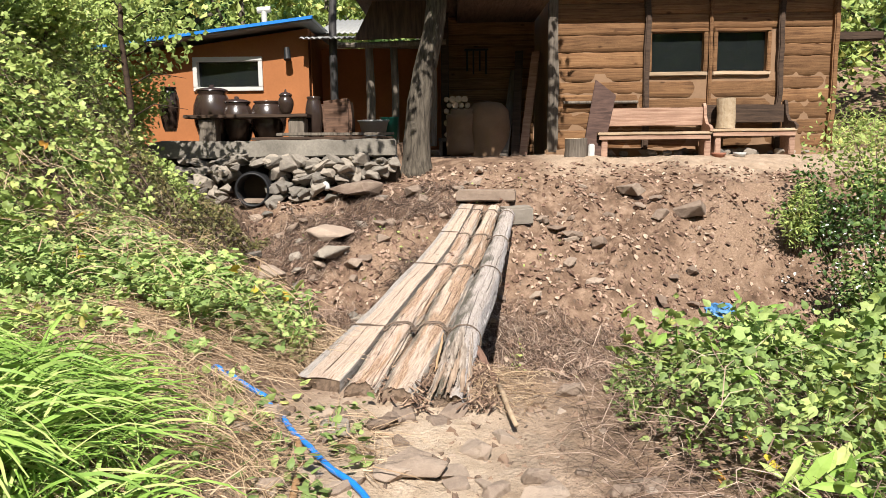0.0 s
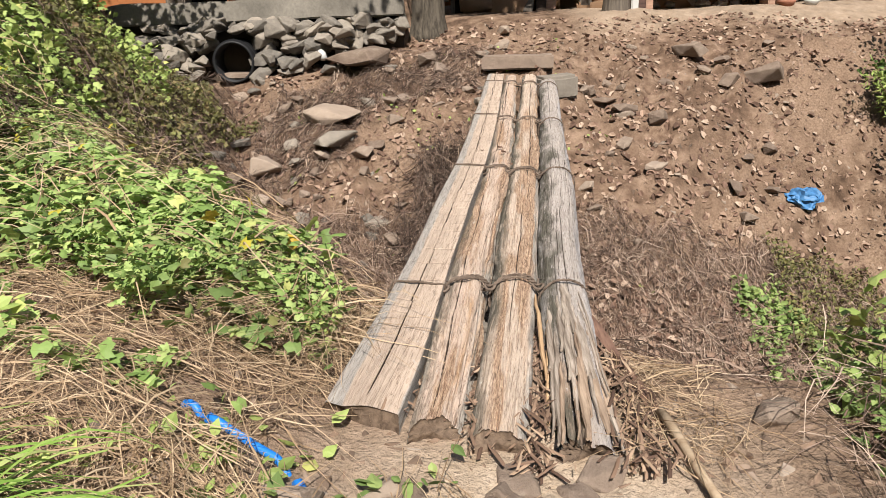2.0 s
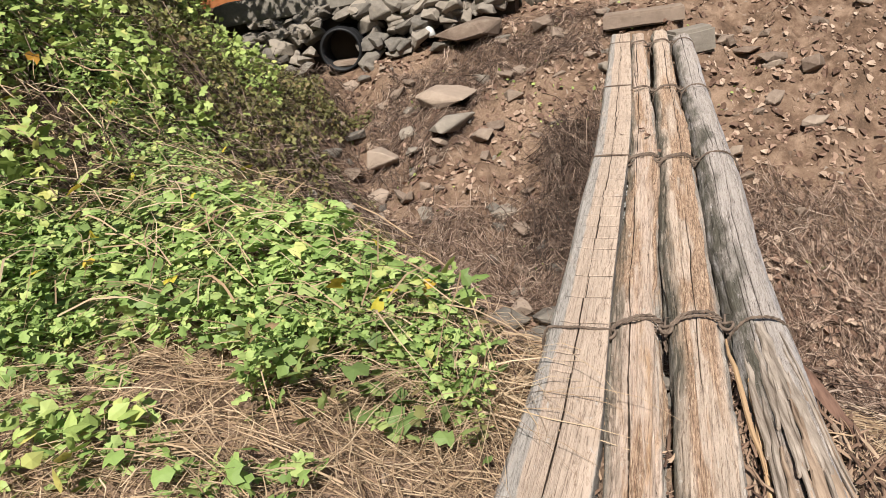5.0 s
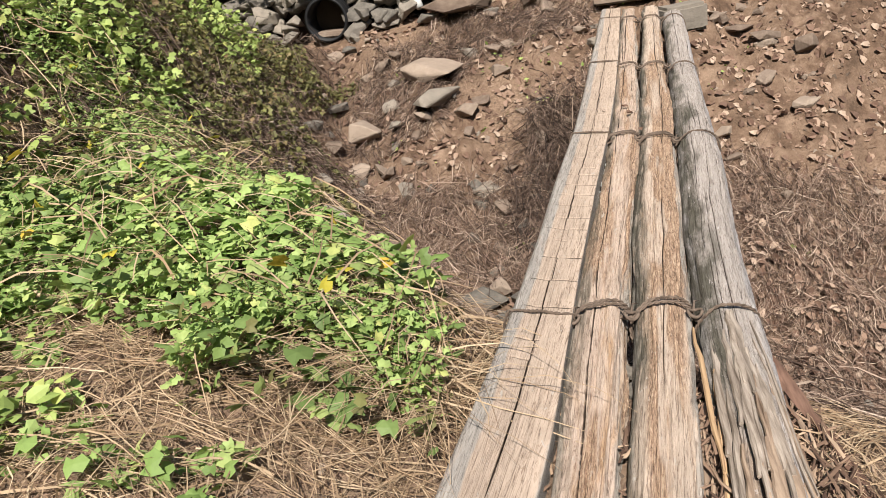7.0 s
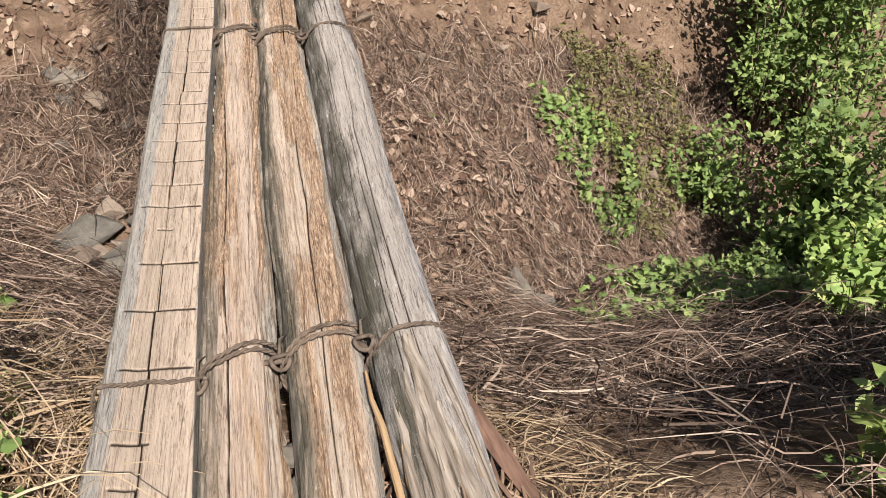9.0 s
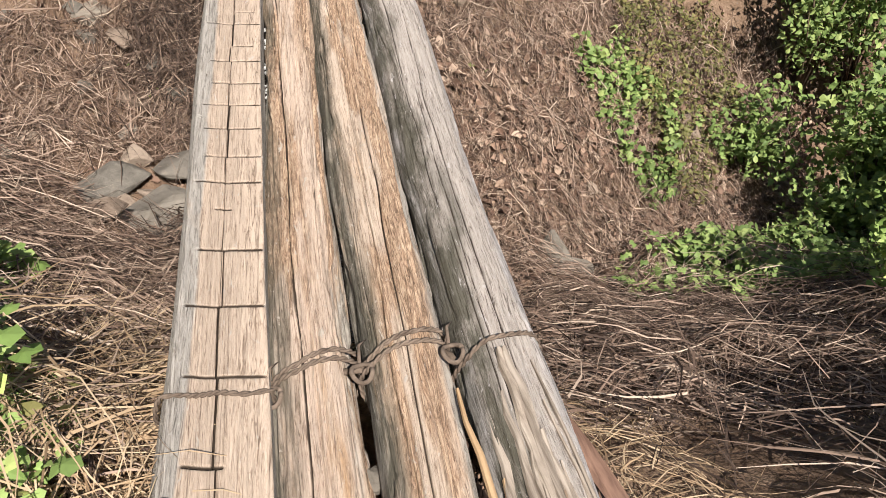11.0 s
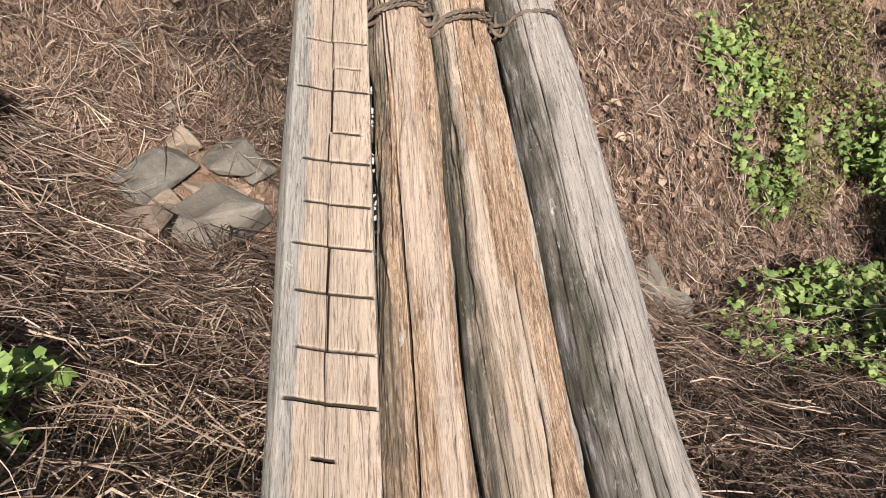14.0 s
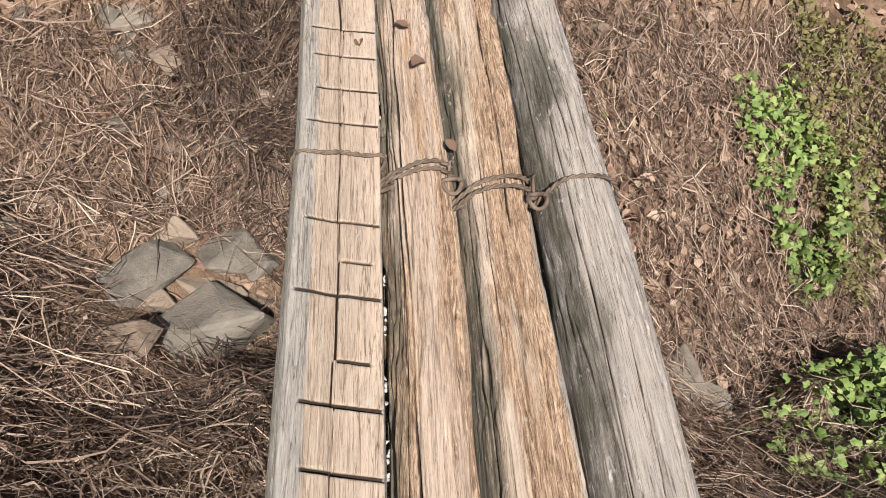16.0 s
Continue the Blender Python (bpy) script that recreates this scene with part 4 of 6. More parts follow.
roof = part("roof", box(1.7, X1 + 0.6, 12.95, 18.2, 4.25, 4.42, 0.02), THATCH, house, "brown bark-covered roof")
# Porch roof kept out of view and carried forward to block the sun.
part("porch_roof", box(0.2, 1.7, 11.9, 18.2, 3.52, 3.66, 0.02), THATCH, house, "unseen brown bark roof over the porch, extended to shade it")
part("porch_roof", box(-1.5, 0.2, 12.75, 18.2, 3.62, 3.76, 0.02), THATCH, house, "unseen brown bark roof over the porch, extended to shade it")
part("porch_wall", box(0.0, X0 - 0.1, 15.2, 15.4, 0.9, 4.3, 0.0), MUD, house, "dark shaded log wall under the porch")
for k in range(15):
    part("porch_log", course(0.0, X0 - 0.12, 1.0 + 0.21 * k, 1.2 + 0.21 * k, 200 + k, 15.2), WALLWOOD, house, smooth=True)
part("porch_side", box(-0.1, 0.05, 14.6, 15.4, 0.9, 4.3, 0.02), DARKWOOD, house)
part("wall_beam", tube([(2.05, YF - 0.07, 1.93), (3.35, YF - 0.07, 1.93)], 0.03, 8, wob=0.01), GREYWOOD, house, "grey pole set in the wall")
part("side_beam", box(6.75, 7.6, YF, YF + 0.2, 2.95, 3.1, 0.02, 0.02, 4, 3), DARKWOOD, house, "projecting beam end")

# yard things by the house


def bench(name, label, w, back_mat, x, y, z, rz):
    b = thing(name, label, "bench", (x, y, z), rz)
    part("seat", box(-w / 2, w / 2, -0.22, 0.2, 0.40, 0.45, 0.01, 0.006, 1, 8), PALEWOOD, b, "pale sun-bleached plank seat")
    part("apron", box(-w / 2 + 0.02, w / 2 - 0.02, -0.2, -0.17, 0.32, 0.398, 0.006), REDWOOD, b)
    part("backrest", box(-w / 2, w / 2 - 0.04, 0.2, 0.24, 0.55, 0.86, 0.01, 0.008, 2, 8), back_mat, b)
    for sx in (-w / 2 + 0.12, w / 2 - 0.06):
        part("leg", box(sx - 0.05, sx + 0.05, -0.17, 0.18, 0.0, 0.398, 0.012), REDWOOD, b)
    bm = bmesh.new()
    prof = [(-0.24, 0.45), (0.26, 0.45), (0.28, 0.9), (0.2, 0.93), (0.16, 0.86), (0.13, 0.7), (0.02, 0.58), (-0.16, 0.55), (-0.24, 0.5)]
    f = bm.faces.new([bm.verts.new((w / 2 - 0.05, p[0], p[1])) for p in prof])
    g = bmesh.ops.extrude_face_region(bm, geom=[f])
    for v in g["geom"]:
        if isinstance(v, bmesh.types.BMVert):
            v.co.x += 0.05
    part("armrest", bm, back_mat, b, "curved carved end board")
    return b


bench("wooden_bench", "reddish plank bench with a pale worn seat against the log wall", 1.9, REDWOOD, 3.5, 13.3, 0.96, -1.5)
bench("wooden_bench", "plank bench with a dark backrest against the log wall", 1.45, DARKWOOD, 5.17, 13.35, 1.0, 2.5)


def stump(x, y, z, r, h, label, name="log_stump"):
    s = thing(name, label, "stump", (x, y, z))
    part("trunk_piece", tube([(0, 0, 0), (0.01, 0, h * 0.5), (0, 0, h)], [r * 1.05, r, r], 20, wob=0.02), GREYWOOD if h < 0.45 else ROUND, s, smooth=False)
    part("cut_face", tube([(0, 0, h), (0, 0, h + 0.006)], [r * 0.97, r * 0.94], 20), ROUND, s, "pale sawn top")


stump(2.16, 13.05, 0.95, 0.19, 0.36, "weathered grey log stump standing in the sandy yard")
stump(4.73, 13.3, 1.455, 0.15, 0.5, "pale barked log section standing on the bench seat", "sawn_stump")
blk = thing("white_block", "small whitish block on the sand beside the stump", "block", (2.42, 13.05, 0.96))
part("block_body", box(-0.05, 0.05, -0.06, 0.06, 0, 0.26, 0.015, 0.01, 2), WHITE, blk)
board = thing("leaning_board", "broad dark reddish board leaning against the log wall", "board", (2.62, 13.2, 0.95))
bm = bmesh.new()
f = bm.faces.new([bm.verts.new(p) for p in ((-0.30, 0, 0.22), (0.0, 0, 0.0), (0.28, 0, 1.12), (-0.06, 0, 1.4))])
g = bmesh.ops.extrude_face_region(bm, geom=[f])
for v in g["geom"]:
    if isinstance(v, bmesh.types.BMVert):
        v.co.y += 0.045
bmesh.ops.recalc_face_normals(bm, faces=bm.faces)
bmesh.ops.bevel(bm, geom=bm.edges[:], offset=0.008, segments=2, affect="EDGES")
part("plank", bm, m_wood("oxblood_board", (0.055, 0.03, 0.024), (0.15, 0.085, 0.066), (3, 3, 20)), board, m=pose(0, -0.05, 0, -14, 0, 0))
for x, y, lab, r in ((4.5, 12.9, "red clay dish on the sand under the bench", 0.12), (4.85, 12.9, "small pale bowl on the sand", 0.1)):
    d = thing("dish", lab, "dish", (x, y, 0.965))
    part("bowl", lathe([(0, 0.0), (r * 0.6, 0.0), (r, 0.07), (r * 1.02, 0.09), (r * 0.92, 0.085), (r * 0.55, 0.02), (0, 0.018)]), TERRACOTTA if r > 0.11 else WHITE, d, smooth=True)
for k in range(34):
    rock(RR.uniform(2.7, 6.2), RR.uniform(13.35, 13.72), RR.uniform(0.1, 0.26), "grey stone in the rubble under the benches", z=1.02, sink=0.2)
oven = thing("mud_oven", "rounded mud-plastered oven under the porch roof", "oven", (0.75, 14.3, 0.98))
part("oven_body", lathe([(0.42, 0), (0.42, 0.5), (0.38, 0.85), (0.26, 0.98), (0, 1.02)], 24), MUD, oven, smooth=True)
part("oven_side", box(-0.75, -0.2, -0.35, 0.3, 0, 0.85, 0.08, 0.05, 3, 4), MUD, oven, smooth=True)
for x, top, mat, lab in ((1.22, (1.38, 14.9, 2.95), DARKWOOD, "dark plank leaning in the porch"), (1.36, (1.66, 14.6, 2.9), REDWOOD, "reddish plank leaning against the corner post"), (1.02, (1.3, 15.0, 2.6), GREYWOOD, "grey plank leaning in the porch")):
    p = thing("leaning_plank", lab, "plank", (x, 13.9, 1.0), group="planks in the porch")
    d = Vector(top) - Vector((x, 13.9, 1.0))
    bm = box(-0.075, 0.075, -0.02, 0.02, 0, d.length, 0.006, 0.005, 2, 6)
    part("plank_body", bm, mat, p, m=d.to_track_quat("Z", "Y").to_matrix().to_4x4())
rack = thing("hanging_tools", "iron tools hanging on the shaded porch wall", "tools", (0.55, 15.05, 2.75))
part("tool_frame", tube([(-0.2, 0, 0.25), (0.25, 0, 0.25)], 0.02, 8), BLACK, rack)
for k in range(4):
    part("tool", tube([(-0.15 + 0.12 * k, 0, 0.25), (-0.15 + 0.12 * k, 0, -0.15 - 0.06 * (k % 2))], 0.017, 8), BLACK, rack)

# ---- firewood ----
pile = thing("firewood_stack", "stack of round-cut firewood with pale ends", "firewood", (0.15, 14.1, 1.4))
for r_ in range(7):
    for c_ in range(4):
        rr = RR.uniform(0.04, 0.065)
        part("firewood_log", tube([(0.11 * c_ + 0.05 * (r_ % 2) - 0.15, 0, 0.105 * r_), (0.11 * c_ + 0.05 * (r_ % 2) - 0.15, 0.4, 0.105 * r_)], rr, 9), ROUND, pile)
part("shelf", box(-0.3, 0.35, -0.02, 0.42, -0.12, -0.06, 0.01), GREYWOOD, pile)
for sx in (-0.26, 0.3):
    part("support", box(sx - 0.03, sx + 0.03, 0.0, 0.4, -0.42, -0.12, 0.01), GREYWOOD, pile)

# ---- orange clay house ----
ch = thing("clay_house", "orange clay-plastered outbuilding with a blue-edged sloping roof", "house")
bm = bmesh.new()


def prism(poly, y0, y1):
    b = bmesh.new()
    f = b.faces.new([b.verts.new((x, y0, z)) for x, z in poly])
    g = bmesh.ops.extrude_face_region(b, geom=[f])
    for v in g["geom"]:
        if isinstance(v, bmesh.types.BMVert):
            v.co.y += y1 - y0
    bmesh.ops.recalc_face_normals(b, faces=b.faces)
    return b


YO = 15.0
part("wall_left", prism([(-6.6, 1.1), (-4.82, 1.1), (-4.82, 3.14), (-6.6, 2.88)], YO, YO + 0.25), CLAY, ch)
part("wall_below", prism([(-4.82, 1.1), (-3.51, 1.1), (-3.51, 2.28), (-4.82, 2.28)], YO, YO + 0.25), CLAY, ch)
part("wall_above", prism([(-4.82, 2.9), (-3.51, 2.9), (-3.51, 3.30), (-4.82, 3.12)], YO, YO + 0.25), CLAY, ch)
part("wall_right", prism([(-3.51, 1.1), (-2.62, 1.1), (-2.62, 3.42), (-3.51, 3.30)], YO, YO + 0.25), CLAY, ch)
part("side_wall", box(-2.85, -2.6, YO + 0.25, 18.5, 1.1, 3.4, 0.0), CLAY, ch)
part("back_wall", box(-6.6, -2.6, 18.5, 18.7, 1.1, 3.4, 0.0), CLAY, ch)
part("roof", prism([(-6.9, 2.96), (-2.45, 3.50), (-2.45, 3.56), (-6.9, 3.02)], YO - 0.45, 19), TIN, ch)
part("roof_edge", prism([(-6.95, 2.98), (-2.43, 3.53), (-2.43, 3.585), (-6.95, 3.035)], YO - 0.49, YO - 0.45), BLUE, ch, "blue metal roof edge")
win = part("window", box(-4.76, -3.57, YO + 0.1, YO + 0.115, 2.34, 2.84, 0.0), GLASS, ch, "sliding window in a white frame")
for a, b, c, d in ((-4.83, -3.50, 2.27, 2.35), (-4.83, -3.50, 2.83, 2.91), (-4.83, -4.75, 2.35, 2.83), (-3.58, -3.50, 2.35, 2.83)):
    part("window_frame", box(a, b, YO - 0.05, YO + 0.14, c, d, 0.008), WHITE, win, "white plastic frame")
# Unseen dark panel added behind the window, for the shade of the room.
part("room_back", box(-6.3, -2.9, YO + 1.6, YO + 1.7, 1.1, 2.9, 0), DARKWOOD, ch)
fl = part("flue", tube([(-3.57, 15.6, 3.3), (-3.57, 15.6, 3.86)], 0.055, 14), WHITE, ch, "white stove flue with a cap")
part("flue_cap", tube([(-3.7, 15.6, 3.86), (-3.44, 15.6, 3.88)], 0.06, 12), WHITE, fl)
lamp = thing("wall_lamp", "dark outdoor lamp under the eave of the clay house", "lamp", (-3.0, 14.95, 2.95))
part("lamp_arm", tube([(0, 0.05, 0), (0, -0.08, 0.03)], 0.02, 8), BLACK, lamp)
part("lamp_head", tube([(0, -0.08, 0.1), (0.02, -0.14, -0.12)], [0.05, 0.07], 12), BLACK, lamp)

shed = thing("lean_to_shed", "dark open lean-to between the houses with grey corrugated roofs", "shed")
part("back_wall", box(-2.6, -0.1, 16.4, 16.55, 1.1, 3.2, 0), CLAY, shed, "shaded orange clay back wall")


def corrugated(x0, x1, y0, y1, z0, z1, name):
    n = 60
    b = bmesh.new()
    rows = []
    for yy, zz in ((y0, z0), (y1, z1)):
        rows.append([b.verts.new((x0 + (x1 - x0) * k / n, yy, zz + 0.018 * math.sin(k * 1.57) + h)) for h in (0, -0.02) for k in range(n + 1)])
    m = n + 1
    for k in range(n):
        b.faces.new((rows[0][k], rows[0][k + 1], rows[1][k + 1], rows[1][k]))
        b.faces.new((rows[0][m + k + 1], rows[0][m + k], rows[1][m + k], rows[1][m + k + 1]))
        b.faces.new((rows[0][m + k], rows[0][m + k + 1], rows[0][k + 1], rows[0][k]))
    return part(name, b, TIN, shed, "grey corrugated roofing", True)


corrugated(-2.7, -0.9, 16.2, 19.5, 3.5, 4.25, "upper_roof")
corrugated(-2.7, -1.2, 14.6, 16.3, 3.2, 3.42, "lower_roof")
part("gutter_beam", tube([(-2.0, 14.6, 3.06), (-0.4, 14.6, 3.02)], 0.05, 8, wob=0.01), GREYWOOD, shed, "grey pole beam")
part("stove_pipe", tube([(-2.13, 14.9, 1.3), (-2.13, 14.9, 3.4), (-2.1, 14.9, 4.3)], 0.075, 16), m_plain("dull_steel", (0.16, 0.15, 0.15), 0.5, 0.7), shed, "dull grey stove pipe")
for x, z1 in ((-1.35, 3.0), (-0.92, 3.0), (-0.25, 3.0)):
    part("post", tube([(x, 13.9, 1.2), (x + 0.02, 13.9, 2.1), (x, 13.9, z1)], [0.075, 0.07, 0.065], 10, wob=0.015), GREYWOOD, shed, "rough grey timber post")
ann = part("annex_roof", prism([(-1.55, 3.0), (-0.1, 3.05), (0.0, 3.85), (-1.1, 3.85)], 13.4, 13.5), THATCH, shed, "dark brown bark roof slope")
ann.matrix_basis = pose(0, 0, 0)
part("eave_beam", tube([(-1.62, 13.55, 2.92), (0.0, 13.55, 2.97)], 0.05, 9, wob=0.012), GREYWOOD, shed, "grey eave pole")

# pots, low table and clutter on the slab terrace
tb = thing("low_table", "dark weathered plank table on timber blocks", "table", (-3.3, 13.0, 1.26))
part("tabletop", box(-1.02, 1.02, -0.22, 0.22, 0.44, 0.50, 0.012, 0.012, 2, 10), DARKWOOD, tb)
for x in (-0.62, 0.86):
    part("leg_block", box(x - 0.17, x + 0.1, -0.16, 0.16, 0, 0.438, 0.02, 0.02, 5, 2), GREYWOOD, tb)


def pot(x, y, z, r, h, label, lid=False):
    p = thing("earthenware_jar", label, "jar", (x, y, z), group="jars on the terrace")
    prof = [(0, 0), (0.55, 0.0), (0.72, 0.12), (0.93, 0.38), (1.0, 0.58), (0.96, 0.74), (0.78, 0.9), (0.7, 0.94), (0.78, 0.97), (0.78, 1.0), (0.68, 1.0), (0.64, 0.92), (0, 0.9)]
    part("jar_body", lathe([(a * r, b * h) for a, b in prof], 26), GLAZE, p, smooth=True)
    if lid:
        part("lid", lathe([(0.82 * r, h), (0.8 * r, h + 0.02), (0.5 * r, h + 0.05), (0.14 * r, h + 0.06), (0.12 * r, h + 0.1), (0, h + 0.11)], 26), GLAZE, p, "round glazed lid", True)


pot(-4.02, 13.45, 1.26, 0.33, 0.92, "large dark brown glazed jar behind the table", True)
pot(-3.6, 13.45, 1.26, 0.29, 0.72, "dark brown glazed jar with a lid behind the table", True)
pot(-3.07, 13.45, 1.26, 0.31, 0.74, "squat dark brown glazed jar behind the table")
pot(-2.66, 13.0, 1.762, 0.13, 0.3, "small dark glazed jar on the table", True)
pot(-2.26, 13.35, 1.26, 0.15, 0.8, "tall narrow dark glazed jar")
pot(-4.75, 13.4, 1.5, 0.17, 0.75, "slim shiny dark jar among the twigs")
seat = thing("wood_block_seat", "reddish carved timber block on the terrace", "block", (-1.86, 13.5, 1.26))
part("block_body", box(-0.25, 0.25, -0.2, 0.2, 0, 0.75, 0.05, 0.05, 4, 4), m_wood("rusty_wood", (0.09, 0.05, 0.035), (0.25, 0.14, 0.09)), seat)
basin = thing("basin", "grey metal basin on the terrace", "basin", (-1.25, 13.4, 1.26))
part("bowl", lathe([(0, 0.14), (0.2, 0.14), (0.25, 0.36), (0.28, 0.38), (0.27, 0.40), (0.23, 0.37), (0, 0.2)]), TIN, basin, smooth=True)
part("stand", lathe([(0.2, 0), (0.2, 0.16), (0, 0.16)]), TIN, basin)
bk = thing("green_bucket", "dark green plastic bucket under the lean-to", "bucket", (-1.0, 13.7, 1.26))
part("pail", lathe([(0, 0), (0.12, 0), (0.16, 0.44), (0.175, 0.45), (0.15, 0.44), (0, 0.1)]), GREENP, bk, smooth=True)
for k, (y, z) in enumerate(((12.62, 1.335), (12.85, 1.26), (12.66, 1.40))):
    pl = thing("terrace_plank", "long grey weathered plank lying along the slab", "plank", (-2.0, y, z), 0.8 * k, group="planks on the slab")
    part("plank_body", box(-1.15 + 0.2 * k, 1.15, -0.09, 0.09, 0, 0.05, 0.008, 0.01, k, 8), GREYWOOD if k else DARKWOOD, pl)

# ---- tree by the bridge ----
tree = thing("tree", "furrowed grey-brown tree trunk rising beside the yard", "tree")
pts = [(-0.48, 12.4, 0.72), (-0.48, 12.4, 0.98), (-0.47, 12.4, 1.4), (-0.42, 12.41, 1.9), (-0.33, 12.42, 2.4), (-0.2, 12.43, 2.9), (-0.13, 12.44, 3.4), (-0.13, 12.45, 4.2), (-0.2, 12.5, 5.4), (-0.1, 12.5, 6.5)]
bm = bmesh.new()
ts = np.linspace(0, 1, 60)
pa = np.array(pts)
zz = np.interp(ts, (0, 1), (0.72, 6.5))
cp = [(float(np.interp(z, pa[:, 2], pa[:, 0])), float(np.interp(z, pa[:, 2], pa[:, 1])), float(z)) for z in zz]
tube(cp, [float(np.interp(z, (0.72, 1.0, 1.5, 2.5, 3.5, 6.5), (0.28, 0.215, 0.19, 0.165, 0.15, 0.09))) for z in zz], 56, bm=bm)
for v in bm.verts:
    c = Vector((float(np.interp(v.co.z, pa[:, 2], pa[:, 0])), float(np.interp(v.co.z, pa[:, 2], pa[:, 1])), v.co.z))
    d = v.co - c
    a = math.atan2(d.y, d.x)
    v.co += d.normalized() * (0.02 * abs(noise.noise(Vector((math.cos(a) * 7, math.sin(a) * 7, v.co.z * 1.3)))) + 0.01 * noise.noise(Vector((a * 9, 0, v.co.z * 5)))) * 1.6
part("trunk", bm, BARK, tree, smooth=True)


def crown(name, centres, radius, n, size, mat, shape, seed, parent=None, tilt=0.9):
    rng = np.random.default_rng(seed)
    c = np.array(centres)[rng.integers(0, len(centres), n)]
    d = rng.normal(0, 1, (n, 3))
    d = d / np.linalg.norm(d, axis=1)[:, None] * (rng.random(n) ** 0.45)[:, None] * radius
    return put(name, scatter(name, shape, c + d, spins(n, tilt, rng), size * (0.6 + 0.8 * rng.random(n)), mat), parent)


rng = np.random.default_rng(21)
# Unseen crown, set low and forward of the trunk to shade the porch.
cc = [(rng.uniform(-2.0, 1.6), rng.uniform(9.8, 12.6), rng.uniform(4.4, 6.6)) for _ in range(18)]
for c in cc[:8]:
    part("limb", tube([(-0.15, 12.48, 4.6 + 0.1 * rng.random()), tuple((np.array(c) + (-0.15, 12.48, 4.4)) / 2), c], [0.07, 0.045, 0.015], 7), BARK, tree)
crown("crown", cc, 0.75, 4200, 0.14, VINE, FOLDED, 22, tree)

# ---- loose rocks, litter and straw ----


def gully(x, y):
    yn = np.interp(x, (-5, -3, -2, -1.2, -0.5, 0, 1, 2, 5, 9), (9.0, 6.6, 5.5, 4.95, 4.6, 4.4, 4.0, 3.82, 3.7, 3.4))
    bare = ((x + 0.82) / 0.46) ** 2 + ((y - 7.48) / 0.4) ** 2 < 1
    return (y > yn - 0.1) & ~(bare & (lattice(x * 900, y * 900, 3) > -0.72))


BIG = [(-1.54, 10.46, 0.53, "broad flat tan rock"), (-1.51, 9.93, 0.44, "angular grey rock"), (-1.2, 9.8, 0.26, "upright grey-brown rock"), (-2.26, 10.02, 0.39, "flat grey-brown rock"), (-2.69, 10.38, 0.28, "grey rock"), (-2.24, 8.04, 0.34, "flat slate-grey rock"),
       (-1.96, 7.3, 0.25, "flat slate-grey rock"), (-2.73, 9.7, 0.18, "grey rock"), (-2.57, 9.82, 0.25, "flat brown rock"), (-2.33, 9.58, 0.28, "flat tan rock"), (-2.01, 9.34, 0.21, "grey-brown rock"), (-1.7, 7.77, 0.19, "pale buff rock"), (-0.57, 8.81, 0.11, "grey rock"),
       (-0.48, 8.95, 0.13, "pale grey rock"), (-1.01, 8.88, 0.22, "grey rock"), (-0.86, 10.35, 0.21, "pale tan rock"), (-0.28, 9.43, 0.13, "pale tan rock"), (-0.76, 8.94, 0.11, "tan rock"), (-1.41, 11.6, 0.66, "broad pale rock near the wall"), (-0.98, 11.42, 0.23, "grey rock"),
       (-1.71, 11.67, 0.28, "grey rock near the wall foot"), (-0.44, 11.42, 0.26, "tan rock"), (1.3, 10.55, 0.21, "tan rock"), (1.51, 10.5, 0.23, "tan rock"), (1.86, 9.56, 0.21, "tan stone"), (2.99, 10.61, 0.28, "pale flat slab"), (3.31, 10.71, 0.42, "tan flat slab"), (2.7, 9.16, 0.17, "tan stone"), (2.91, 9.82, 0.16, "tan stone")]
BED = [(-1.03, 7.67, 0.3, "flat grey rock"), (-0.65, 7.7, 0.28, "flat blue-grey rock"), (-1.0, 7.55, 0.17, "pale brown rock"), (-0.76, 7.58, 0.25, "pale yellowish rock"), (-0.58, 7.56, 0.13, "pale tan rock"), (-0.78, 7.38, 0.45, "round dark grey rock"), (-1.04, 7.17, 0.23, "brown rock"), (-0.97, 7.38, 0.15, "brown rock"), (-0.89, 8.68, 0.21, "pale tan angular rock"),
       (-1.01, 8.6, 0.14, "tan rock"), (-1.06, 8.75, 0.14, "grey rock"), (-0.94, 6.8, 0.12, "tan rock"), (-0.78, 6.99, 0.1, "tan rock"), (1.66, 6.95, 0.25, "flat grey rock"), (1.55, 7.08, 0.27, "flat grey rock"), (1.41, 7.22, 0.09, "grey rock"), (0.62, 3.9, 0.13, "flat tan stone"), (-1.25, 3.58, 0.08, "round tan stone"),
       (1.63, 10.16, 0.23, "tan rock"), (1.29, 10.72, 0.2, "tan rock"), (0.52, 12.02, 0.21, "buff yellow stone"), (2.67, 11.27, 0.34, "pale tan slab"), (0.14, 3.22, 0.12, "pale stone"), (-0.1, 3.0, 0.19, "flat pale stone"), (-0.45, 3.41, 0.18, "flat grey stone"), (-0.26, 3.49, 0.12, "flat pale stone"), (-0.84, 3.22, 0.11, "flat tan stone"), (-0.64, 2.91, 0.14, "flat tan stone"), (0.35, 2.97, 0.1, "pale stone")]
for k, (x, y, z, s) in enumerate(((-0.195, 4.57, 0.1, 0.085), (-0.205, 4.49, 0.085, 0.08), (-0.2, 4.4, 0.06, 0.07))):
    rock(x, y, s, "grey stone wedged between the logs", k, z=z, pool=ROCKS)
